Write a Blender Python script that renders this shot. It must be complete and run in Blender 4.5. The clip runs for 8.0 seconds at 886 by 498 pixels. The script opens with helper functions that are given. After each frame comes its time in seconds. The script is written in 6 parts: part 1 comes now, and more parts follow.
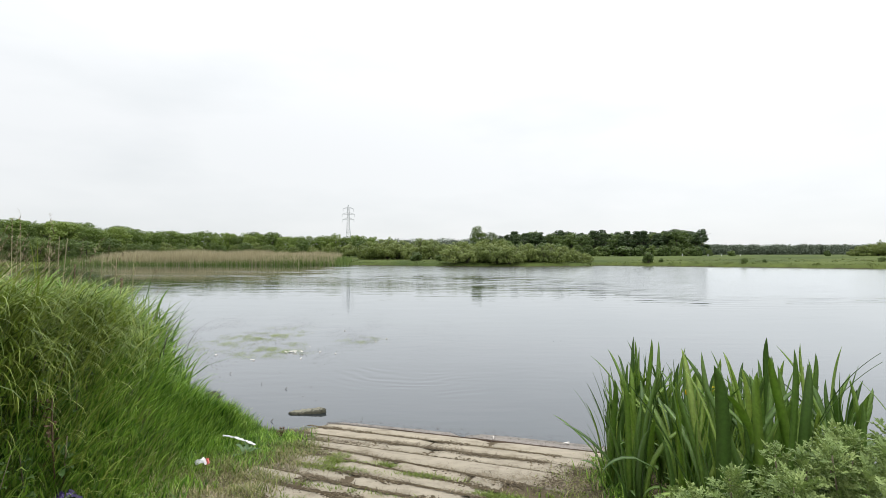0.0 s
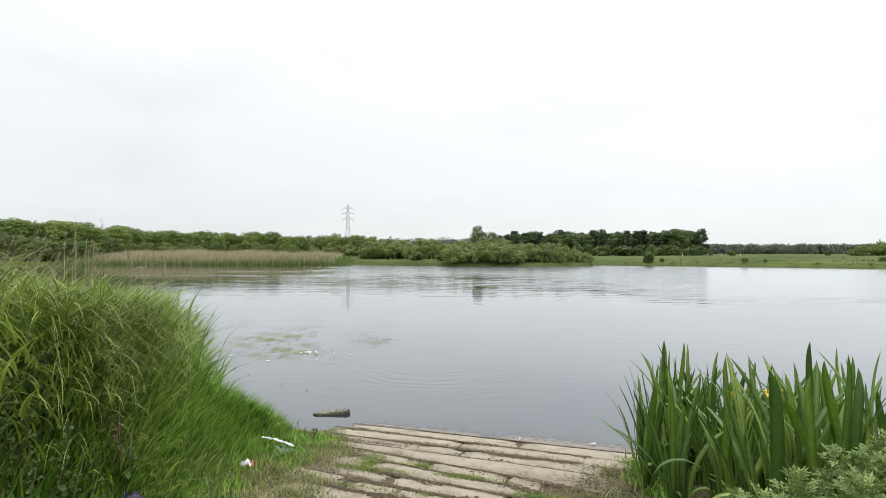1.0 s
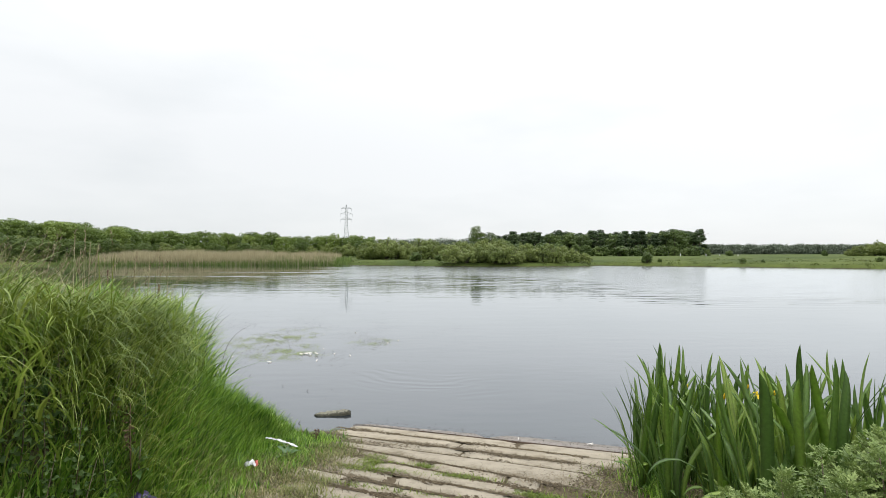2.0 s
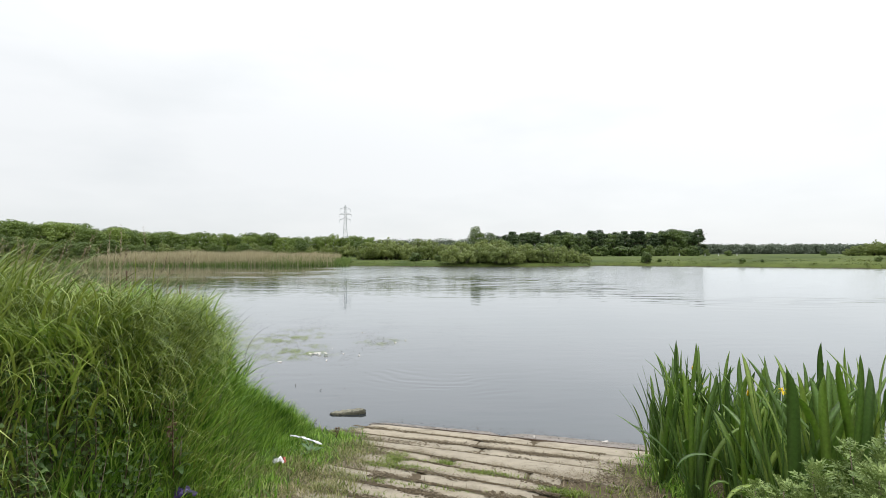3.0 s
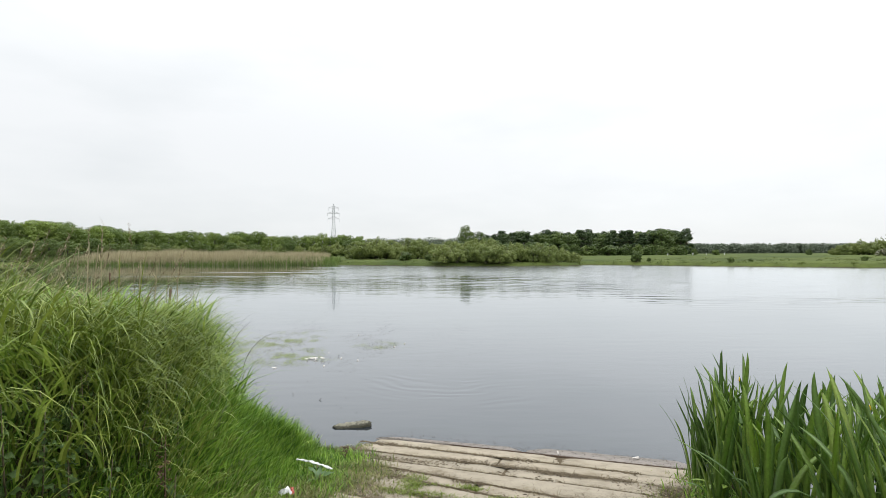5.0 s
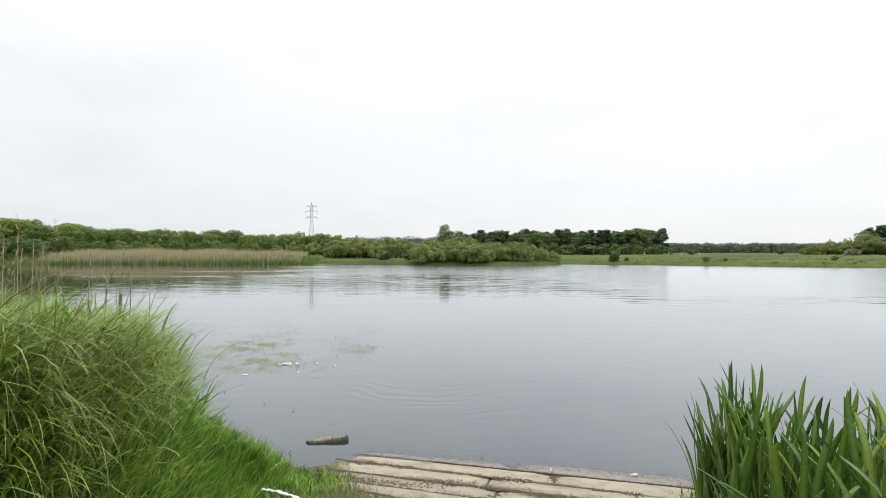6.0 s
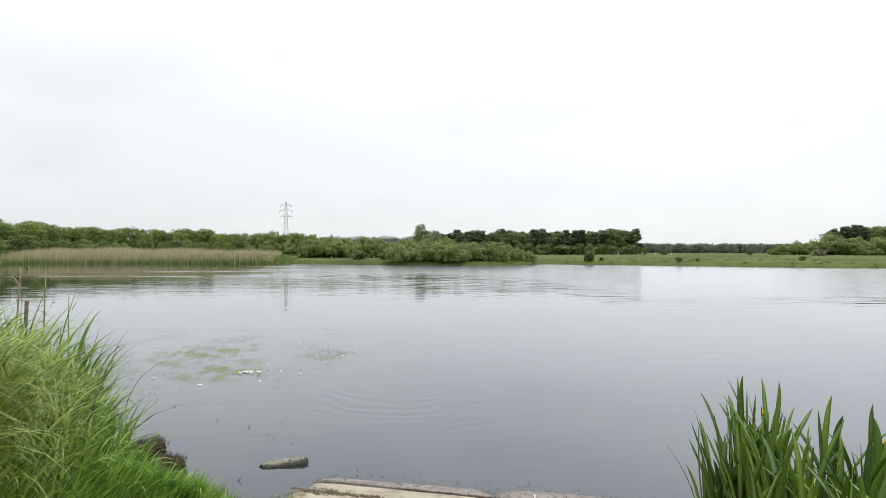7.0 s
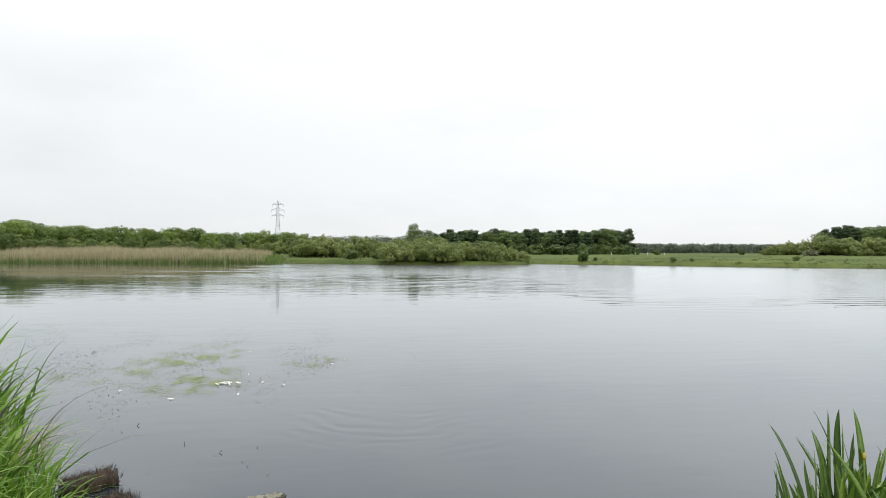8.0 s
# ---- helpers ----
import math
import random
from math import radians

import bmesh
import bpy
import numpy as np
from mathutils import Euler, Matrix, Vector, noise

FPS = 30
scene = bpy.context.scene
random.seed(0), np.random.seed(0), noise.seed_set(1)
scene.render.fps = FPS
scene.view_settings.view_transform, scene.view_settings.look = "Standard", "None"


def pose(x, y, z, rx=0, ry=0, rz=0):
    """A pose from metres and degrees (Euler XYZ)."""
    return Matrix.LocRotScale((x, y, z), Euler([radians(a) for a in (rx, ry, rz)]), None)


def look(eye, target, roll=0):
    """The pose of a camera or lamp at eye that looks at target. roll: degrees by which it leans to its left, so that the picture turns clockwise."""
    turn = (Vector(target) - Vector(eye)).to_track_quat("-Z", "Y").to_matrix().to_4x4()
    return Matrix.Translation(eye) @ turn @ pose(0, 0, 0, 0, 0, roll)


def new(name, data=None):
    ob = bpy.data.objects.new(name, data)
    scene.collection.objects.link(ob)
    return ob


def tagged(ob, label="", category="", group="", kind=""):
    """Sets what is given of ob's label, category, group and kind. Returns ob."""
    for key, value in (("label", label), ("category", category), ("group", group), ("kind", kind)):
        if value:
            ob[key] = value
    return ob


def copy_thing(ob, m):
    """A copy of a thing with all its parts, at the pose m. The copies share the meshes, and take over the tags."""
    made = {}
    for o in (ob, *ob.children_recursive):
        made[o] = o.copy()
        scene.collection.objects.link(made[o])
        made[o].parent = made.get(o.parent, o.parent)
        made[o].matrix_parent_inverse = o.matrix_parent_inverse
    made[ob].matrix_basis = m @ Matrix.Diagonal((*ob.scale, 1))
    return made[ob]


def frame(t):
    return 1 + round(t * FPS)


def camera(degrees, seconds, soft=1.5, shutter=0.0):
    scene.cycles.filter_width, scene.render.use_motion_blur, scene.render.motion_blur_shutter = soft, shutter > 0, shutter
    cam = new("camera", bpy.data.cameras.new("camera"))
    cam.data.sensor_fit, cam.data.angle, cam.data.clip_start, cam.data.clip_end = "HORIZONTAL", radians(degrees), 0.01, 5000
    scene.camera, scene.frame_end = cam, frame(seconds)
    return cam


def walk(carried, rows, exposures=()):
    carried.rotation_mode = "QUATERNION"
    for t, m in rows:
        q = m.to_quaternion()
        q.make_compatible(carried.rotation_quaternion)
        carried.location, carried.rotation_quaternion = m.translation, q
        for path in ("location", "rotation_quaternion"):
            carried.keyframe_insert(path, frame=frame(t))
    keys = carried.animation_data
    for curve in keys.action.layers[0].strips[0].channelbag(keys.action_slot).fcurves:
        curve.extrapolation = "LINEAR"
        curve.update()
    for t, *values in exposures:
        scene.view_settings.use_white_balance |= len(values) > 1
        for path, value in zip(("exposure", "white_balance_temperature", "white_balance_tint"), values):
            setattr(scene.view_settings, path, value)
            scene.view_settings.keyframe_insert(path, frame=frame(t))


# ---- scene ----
cam = camera(78.3, 8.0, soft=0.5)
PATH = [
    (0, (0.552, -0.271, 1.941), (0.544, 1.728, 1.962), -0.1),
    (0.5, (0.359, -0.307, 1.963), (0.348, 1.693, 1.982), -0.1),
    (1, (0.257, -0.335, 1.979), (0.252, 1.665, 1.998), -0.1),
    (1.2, (0.262, -0.348, 1.984), (0.257, 1.652, 2.003), -0.1),
    (2.3, (0.213, -0.450, 2.018), (0.216, 1.550, 2.038), -0.1),
    (2.5, (0.171, -0.464, 2.019), (0.175, 1.536, 2.039), -0.1),
    (3, (0.054, -0.502, 2.013), (0.059, 1.498, 2.034), -0.2),
    (3.5, (-0.037, -0.492, 2.015), (-0.032, 1.507, 2.035), -0.2),
    (4, (-0.119, -0.374, 2.023), (-0.111, 1.626, 2.042), -0.2),
    (4.5, (-0.178, -0.204, 2.02), (-0.155, 1.795, 2.039), -0.2),
    (6, (-0.255, 0.443, 2.043), (-0.131, 2.439, 2.057), -0.1),
    (6.5, (-0.221, 0.692, 2.047), (-0.046, 2.684, 2.061), -0.0),
    (7, (-0.175, 1.035, 2.043), (0.036, 3.024, 2.056), -0.0),
    (7.5, (-0.154, 1.433, 2.036), (0.071, 3.42, 2.049), 0.0),
    (8, (-0.181, 1.864, 2.033), (0.057, 3.849, 2.045), 0.1),
]
walk(cam, [(t, look(eye, target, roll)) for t, eye, target, roll in PATH])

# ---- world, sun and exposure: a bright overcast sky ----
SUN_EL, SUN_AZ = radians(52), radians(45)
world = bpy.data.worlds.new("overcast")
scene.world = world
world.use_nodes = True
wt = world.node_tree
wt.nodes.clear()
w_out = wt.nodes.new("ShaderNodeOutputWorld")
w_bg = wt.nodes.new("ShaderNodeBackground")
w_sky = wt.nodes.new("ShaderNodeTexSky")
w_sky.sky_type = "NISHITA"
w_sky.sun_disc = False
w_sky.sun_elevation, w_sky.sun_rotation = SUN_EL, SUN_AZ
w_co = wt.nodes.new("ShaderNodeTexCoord")
w_map = wt.nodes.new("ShaderNodeMapping")
w_map.inputs["Scale"].default_value = (1.0, 1.0, 3.2)
w_noise = wt.nodes.new("ShaderNodeTexNoise")
w_noise.inputs["Scale"].default_value = 1.7
w_noise.inputs["Detail"].default_value = 5
w_noise.inputs["Roughness"].default_value = 0.5
w_ramp = wt.nodes.new("ShaderNodeValToRGB")
w_ramp.color_ramp.elements[0].position, w_ramp.color_ramp.elements[1].position = 0.34, 0.60
w_ramp.color_ramp.elements[0].color = (0.83, 0.865, 0.885, 1)
w_ramp.color_ramp.elements[1].color = (0.975, 0.995, 1.01, 1)
w_scale = wt.nodes.new("ShaderNodeVectorMath")
w_scale.operation = "SCALE"
w_scale.inputs["Scale"].default_value = 0.10
w_mix = wt.nodes.new("ShaderNodeMix")
w_mix.data_type = "RGBA"
w_mix.inputs["Factor"].default_value = 0.93
wt.links.new(w_co.outputs["Generated"], w_map.inputs["Vector"])
wt.links.new(w_map.outputs["Vector"], w_noise.inputs["Vector"])
wt.links.new(w_noise.outputs["Fac"], w_ramp.inputs["Fac"])
wt.links.new(w_sky.outputs["Color"], w_scale.inputs[0])
wt.links.new(w_scale.outputs["Vector"], w_mix.inputs["A"])
wt.links.new(w_ramp.outputs["Color"], w_mix.inputs["B"])
# an overcast sky is about three times as bright overhead as at the horizon
w_xyz = wt.nodes.new("ShaderNodeSeparateXYZ")
w_rise = wt.nodes.new("ShaderNodeMapRange")
for key, v in (("From Min", 0.0), ("From Max", 1.0), ("To Min", 0.95), ("To Max", 3.9)):
    w_rise.inputs[key].default_value = v
wt.links.new(w_co.outputs["Generated"], w_xyz.inputs[0])
w_pow = wt.nodes.new("ShaderNodeMath")
w_pow.operation, w_pow.use_clamp = "POWER", True
w_pow.inputs[1].default_value = 2.8
wt.links.new(w_xyz.outputs["Z"], w_pow.inputs[0])
wt.links.new(w_pow.outputs["Value"], w_rise.inputs["Value"])
# the cloud is thinner and brighter round the hidden sun
w_dot = wt.nodes.new("ShaderNodeVectorMath")
w_dot.operation = "DOT_PRODUCT"
w_dot.inputs[1].default_value = (math.sin(SUN_AZ) * math.cos(SUN_EL), math.cos(SUN_AZ) * math.cos(SUN_EL), math.sin(SUN_EL))
wt.links.new(w_co.outputs["Generated"], w_dot.inputs[0])
w_near = wt.nodes.new("ShaderNodeMath")
w_near.operation, w_near.use_clamp = "POWER", True
w_near.inputs[1].default_value = 3.5
wt.links.new(w_dot.outputs["Value"], w_near.inputs[0])
w_glow = wt.nodes.new("ShaderNodeMath")
w_glow.operation = "MULTIPLY_ADD"
w_glow.inputs[1].default_value, w_glow.inputs[2].default_value = 0.30, 1.0
wt.links.new(w_near.outputs["Value"], w_glow.inputs[0])
w_all = wt.nodes.new("ShaderNodeMath")
w_all.operation = "MULTIPLY"
wt.links.new(w_rise.outputs["Result"], w_all.inputs[0])
wt.links.new(w_glow.outputs["Value"], w_all.inputs[1])
wt.links.new(w_all.outputs["Value"], w_bg.inputs["Strength"])
wt.links.new(w_mix.outputs["Result"], w_bg.inputs["Color"])
wt.links.new(w_bg.outputs["Background"], w_out.inputs["Surface"])

sun_data = bpy.data.lights.new("sun", "SUN")
sun_data.energy, sun_data.angle, sun_data.color = 0.7, radians(20), (1.0, 0.96, 0.9)
sun = new("sun", sun_data)
sun.matrix_world = look((40 * math.sin(SUN_AZ), 40 * math.cos(SUN_AZ), 60 * math.tan(SUN_EL) * 0.8), (0, 0, 0))


# ---- materials ----
def nodes_of(name):
    m = bpy.data.materials.new(name)
    m.use_nodes = True
    t = m.node_tree
    t.nodes.clear()
    out = t.nodes.new("ShaderNodeOutputMaterial")
    p = t.nodes.new("ShaderNodeBsdfPrincipled")
    t.links.new(p.outputs["BSDF"], out.inputs["Surface"])
    return m, t, p, out


def ramp_node(t, fac, stops):
    r = t.nodes.new("ShaderNodeValToRGB")
    e = r.color_ramp.elements
    while len(e) < len(stops):
        e.new(0.5)
    for k, (pos, col) in enumerate(stops):
        e[k].position, e[k].color = pos, (*col, 1)
    t.links.new(fac, r.inputs["Fac"])
    return r.outputs["Color"]


def noise_node(t, scale, detail=4, rough=0.55, stretch=None, coord="Object"):
    c = t.nodes.new("ShaderNodeTexCoord")
    n = t.nodes.new("ShaderNodeTexNoise")
    n.inputs["Scale"].default_value, n.inputs["Detail"].default_value, n.inputs["Roughness"].default_value = scale, detail, rough
    src = c.outputs[coord]
    if stretch:
        mp = t.nodes.new("ShaderNodeMapping")
        mp.inputs["Scale"].default_value = stretch
        t.links.new(src, mp.inputs["Vector"])
        src = mp.outputs["Vector"]
    t.links.new(src, n.inputs["Vector"])
    return n.outputs["Fac"]


def mix_color(t, fac, a, b, blend="MIX"):
    x = t.nodes.new("ShaderNodeMix")
    x.data_type, x.blend_type = "RGBA", blend
    for key, v in (("Factor", fac), ("A", a), ("B", b)):
        if isinstance(v, (int, float)):
            x.inputs[key].default_value = v
        elif isinstance(v, tuple):
            x.inputs[key].default_value = (*v, 1)
        else:
            t.links.new(v, x.inputs[key])
    return x.outputs["Result"]


def calc(t, op, a, b=0.0):
    x = t.nodes.new("ShaderNodeMath")
    x.operation = op
    for k, v in enumerate((a, b)):
        if isinstance(v, (int, float)):
            x.inputs[k].default_value = v
        else:
            t.links.new(v, x.inputs[k])
    return x.outputs["Value"]


def bump(t, p, height, strength, distance):
    b = t.nodes.new("ShaderNodeBump")
    b.inputs["Strength"].default_value, b.inputs["Distance"].default_value = strength, distance
    t.links.new(height, b.inputs["Height"])
    t.links.new(b.outputs["Normal"], p.inputs["Normal"])


def leaf_material(name, stops, rough=0.5, through_light=0.3, patch=0.25, spec=0.35, per_object=0.0, drift_scale=0.9):
    """Leaves: one tint for each leaf, drifting over the plant, with light shining through."""
    m, t, p, out = nodes_of(name)
    geo = t.nodes.new("ShaderNodeNewGeometry")
    drift = ramp_node(t, noise_node(t, drift_scale, 3), [(0.3, (0, 0, 0)), (0.7, (1, 1, 1))])
    fac = calc(t, "ADD", calc(t, "MULTIPLY", geo.outputs["Random Per Island"], 1 - patch), calc(t, "MULTIPLY", drift, patch))
    if per_object:
        info = t.nodes.new("ShaderNodeObjectInfo")
        fac = calc(t, "ADD", calc(t, "MULTIPLY", fac, 1 - per_object), calc(t, "MULTIPLY", info.outputs["Random"], per_object))
    col = ramp_node(t, fac, stops)
    streak = noise_node(t, 60, 2)
    col = mix_color(t, 0.35, col, ramp_node(t, streak, [(0.3, (0.55, 0.55, 0.55)), (0.7, (1.25, 1.25, 1.2))]), "MULTIPLY")
    t.links.new(col, p.inputs["Base Color"])
    p.inputs["Roughness"].default_value = rough
    p.inputs["Specular IOR Level"].default_value = spec
    tr = t.nodes.new("ShaderNodeBsdfTranslucent")
    t.links.new(col, tr.inputs["Color"])
    mx = t.nodes.new("ShaderNodeMixShader")
    mx.inputs["Fac"].default_value = through_light
    t.links.new(p.outputs["BSDF"], mx.inputs[1])
    t.links.new(tr.outputs["BSDF"], mx.inputs[2])
    t.links.new(mx.outputs["Shader"], out.inputs["Surface"])
    return m


def plain_material(name, a, b, scale=8.0, rough=0.7, relief=0.3, depth=0.01, spec=0.4):
    m, t, p, out = nodes_of(name)
    big, fine = noise_node(t, scale, 5), noise_node(t, scale * 9, 3)
    col = mix_color(t, big, a, b)
    col = mix_color(t, 0.5, col, ramp_node(t, fine, [(0.3, (0.7, 0.7, 0.7)), (0.7, (1.2, 1.2, 1.2))]), "MULTIPLY")
    t.links.new(col, p.inputs["Base Color"])
    p.inputs["Roughness"].default_value = rough
    p.inputs["Specular IOR Level"].default_value = spec
    bump(t, p, calc(t, "ADD", big, calc(t, "MULTIPLY", fine, 0.4)), relief, depth)
    return m


MAT = {}
MAT["tall_grass"] = leaf_material("tall_grass", [(0.0, (0.035, 0.06, 0.01)), (0.28, (0.10, 0.152, 0.021)), (0.6, (0.198, 0.255, 0.038)), (0.9, (0.30, 0.355, 0.078)), (0.985, (0.33, 0.34, 0.13)), (1.0, (0.42, 0.36, 0.22))], 0.42, 0.22, 0.36, 0.38, 0.0, 3.5)
MAT["sweet_grass"] = leaf_material("sweet_grass", [(0.0, (0.022, 0.055, 0.008)), (0.35, (0.088, 0.185, 0.02)), (0.68, (0.20, 0.335, 0.046)), (0.92, (0.32, 0.44, 0.09)), (0.985, (0.32, 0.39, 0.10)), (1.0, (0.48, 0.40, 0.24))], 0.42, 0.4, 0.3, 0.35, 0.0, 3.0)
# a lighter tint stands in for light on the bank's upper slope
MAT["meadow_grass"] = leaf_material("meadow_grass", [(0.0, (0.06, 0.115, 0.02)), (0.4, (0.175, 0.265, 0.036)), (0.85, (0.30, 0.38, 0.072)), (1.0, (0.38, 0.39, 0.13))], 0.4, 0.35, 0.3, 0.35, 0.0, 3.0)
MAT["fresh_grass"] = leaf_material("fresh_grass", [(0.0, (0.02, 0.055, 0.008)), (0.35, (0.09, 0.195, 0.02)), (0.7, (0.25, 0.42, 0.055)), (1.0, (0.45, 0.56, 0.14))], 0.4, 0.42, 0.2, 0.35, 0.0, 3.0)
MAT["turf"] = leaf_material("turf", [(0.0, (0.04, 0.06, 0.01)), (0.4, (0.125, 0.155, 0.032)), (0.7, (0.24, 0.235, 0.085)), (1.0, (0.45, 0.37, 0.22))], 0.55, 0.2, 0.4)
MAT["field_grass"] = leaf_material("field_grass", [(0.0, (0.035, 0.055, 0.01)), (0.5, (0.095, 0.125, 0.026)), (0.85, (0.17, 0.185, 0.05)), (1.0, (0.27, 0.245, 0.10))], 0.6, 0.2, 0.5, 0.3, 0.0, 0.25)
MAT["weed"] = leaf_material("weed", [(0.0, (0.10, 0.15, 0.02)), (0.6, (0.17, 0.23, 0.035)), (1.0, (0.24, 0.27, 0.06))], 0.55, 0.3)
MAT["straw"] = leaf_material("straw", [(0.0, (0.045, 0.034, 0.021)), (0.55, (0.12, 0.092, 0.058)), (0.9, (0.26, 0.21, 0.135)), (1.0, (0.38, 0.32, 0.22))], 0.85, 0.08)
MAT["dry_stalk"] = leaf_material("dry_stalk", [(0.0, (0.20, 0.17, 0.09)), (0.6, (0.38, 0.33, 0.20)), (1.0, (0.55, 0.48, 0.33))], 0.75, 0.15)
MAT["seed_head"] = leaf_material("seed_head", [(0.0, (0.12, 0.085, 0.05)), (0.6, (0.24, 0.185, 0.115)), (1.0, (0.42, 0.35, 0.24))], 0.8, 0.1)
MAT["iris"] = leaf_material("iris", [(0.0, (0.08, 0.155, 0.04)), (0.45, (0.17, 0.285, 0.062)), (0.8, (0.28, 0.41, 0.08)), (1.0, (0.45, 0.54, 0.14))], 0.34, 0.5, 0.15, 0.5, 0.75)
MAT["mugwort"] = leaf_material("mugwort", [(0.0, (0.085, 0.135, 0.032)), (0.5, (0.185, 0.255, 0.07)), (1.0, (0.32, 0.39, 0.14))], 0.55, 0.25, 0.15, 0.35, 0.75)
MAT["dock"] = leaf_material("dock", [(0.0, (0.05, 0.11, 0.03)), (1.0, (0.11, 0.19, 0.06))], 0.45, 0.25, 0.2, 0.4, 0.6)
MAT["nettle"] = leaf_material("nettle", [(0.0, (0.035, 0.07, 0.02)), (1.0, (0.10, 0.155, 0.045))], 0.6, 0.2, 0.2, 0.2, 0.6)
MAT["petal"] = leaf_material("petal", [(0.0, (0.75, 0.48, 0.01)), (1.0, (0.85, 0.62, 0.03))], 0.5, 0.3)
MAT["broadleaf"] = leaf_material("broadleaf", [(0.0, (0.075, 0.12, 0.022)), (0.5, (0.14, 0.20, 0.038)), (1.0, (0.225, 0.295, 0.06))], 0.55, 0.3, 0.55, 0.3, 0.62)
MAT["oak"] = leaf_material("oak", [(0.0, (0.05, 0.082, 0.018)), (0.5, (0.10, 0.148, 0.034)), (1.0, (0.165, 0.22, 0.055))], 0.55, 0.25, 0.55, 0.3, 0.55)
MAT["willow"] = leaf_material("willow", [(0.0, (0.09, 0.125, 0.03)), (0.5, (0.17, 0.215, 0.055)), (1.0, (0.28, 0.32, 0.10))], 0.55, 0.3, 0.55, 0.3, 0.35)
MAT["pine"] = leaf_material("pine", [(0.0, (0.024, 0.046, 0.014)), (0.6, (0.052, 0.085, 0.026)), (1.0, (0.09, 0.13, 0.04))], 0.6, 0.15, 0.55, 0.3, 0.45)
# pale and greyed: the haze of distance is put into this leaf colour
MAT["hazed_leaf"] = leaf_material("hazed_leaf", [(0.0, (0.10, 0.125, 0.09)), (1.0, (0.155, 0.185, 0.125))], 0.7, 0.1, 0.5, 0.2)
MAT["blossom"] = leaf_material("blossom", [(0.0, (0.08, 0.11, 0.04)), (0.6, (0.16, 0.17, 0.08)), (0.75, (0.36, 0.33, 0.27)), (1.0, (0.5, 0.46, 0.39))], 0.7, 0.2)
MAT["dry_reed"] = leaf_material("dry_reed", [(0.0, (0.26, 0.23, 0.135)), (0.5, (0.43, 0.38, 0.235)), (1.0, (0.60, 0.54, 0.36))], 0.75, 0.25, 0.4)
MAT["green_reed"] = leaf_material("green_reed", [(0.0, (0.09, 0.15, 0.035)), (1.0, (0.22, 0.29, 0.08))], 0.6, 0.3, 0.3)
MAT["duckweed"] = leaf_material("duckweed", [(0.0, (0.085, 0.115, 0.04)), (0.6, (0.20, 0.25, 0.085)), (1.0, (0.34, 0.37, 0.16))], 0.6, 0.1, 0.3)
MAT["dark_bits"] = leaf_material("dark_bits", [(0.0, (0.02, 0.017, 0.012)), (0.8, (0.055, 0.042, 0.028)), (1.0, (0.11, 0.088, 0.06))], 0.7, 0.05)
MAT["bark"] = plain_material("bark", (0.05, 0.04, 0.03), (0.12, 0.10, 0.08), 6, 0.9, 0.6, 0.02)
MAT["stem"] = plain_material("stem", (0.09, 0.055, 0.045), (0.14, 0.13, 0.06), 12, 0.6, 0.2, 0.002)
MAT["wet_concrete"] = plain_material("wet_concrete", (0.11, 0.09, 0.076), (0.23, 0.195, 0.165), 9, 0.35, 0.6, 0.01)
MAT["soil_crumb"] = leaf_material("soil_crumb", [(0.0, (0.03, 0.022, 0.013)), (0.7, (0.085, 0.065, 0.04)), (1.0, (0.19, 0.155, 0.10))], 0.95, 0.0, 0.3, 0.1)
MAT["dead_stem"] = plain_material("dead_stem", (0.05, 0.032, 0.02), (0.15, 0.095, 0.055), 20, 0.85, 0.4, 0.003)
MAT["dark_stem"] = plain_material("dark_stem", (0.022, 0.020, 0.018), (0.075, 0.058, 0.05), 20, 0.7, 0.2, 0.002)
MAT["wet_timber"] = plain_material("wet_timber", (0.014, 0.012, 0.007), (0.075, 0.07, 0.036), 34, 0.6, 0.9, 0.012)
MAT["log"] = plain_material("log", (0.035, 0.034, 0.02), (0.33, 0.31, 0.235), 48, 0.85, 0.8, 0.012)
MAT["peat"] = plain_material("peat", (0.022, 0.012, 0.006), (0.085, 0.048, 0.024), 30, 0.9, 1.0, 0.03)
MAT["earth"] = plain_material("earth", (0.045, 0.034, 0.02), (0.125, 0.096, 0.06), 26, 0.95, 0.8, 0.008, 0.15)
MAT["steel"] = plain_material("steel", (0.22, 0.24, 0.25), (0.34, 0.36, 0.37), 1.5, 0.6, 0.05, 0.01)
MAT["white_plastic"] = plain_material("white_plastic", (0.48, 0.48, 0.47), (0.74, 0.74, 0.73), 20, 0.35, 0.3, 0.006)
MAT["red_plastic"] = plain_material("red_plastic", (0.42, 0.06, 0.04), (0.6, 0.18, 0.14), 25, 0.35, 0.2, 0.004)
MAT["violet_foil"] = plain_material("violet_foil", (0.03, 0.016, 0.09), (0.075, 0.045, 0.18), 30, 0.4, 0.3, 0.005, 0.7)
MAT["feather"] = plain_material("feather", (0.48, 0.44, 0.39), (0.68, 0.65, 0.62), 25, 0.8, 0.4, 0.004)
MAT["white_paint"] = plain_material("white_paint", (0.6, 0.6, 0.57), (0.82, 0.82, 0.8), 6, 0.6, 0.2, 0.005)
MAT["rust_paint"] = plain_material("rust_paint", (0.22, 0.10, 0.06), (0.30, 0.17, 0.11), 7, 0.7, 0.2, 0.005)


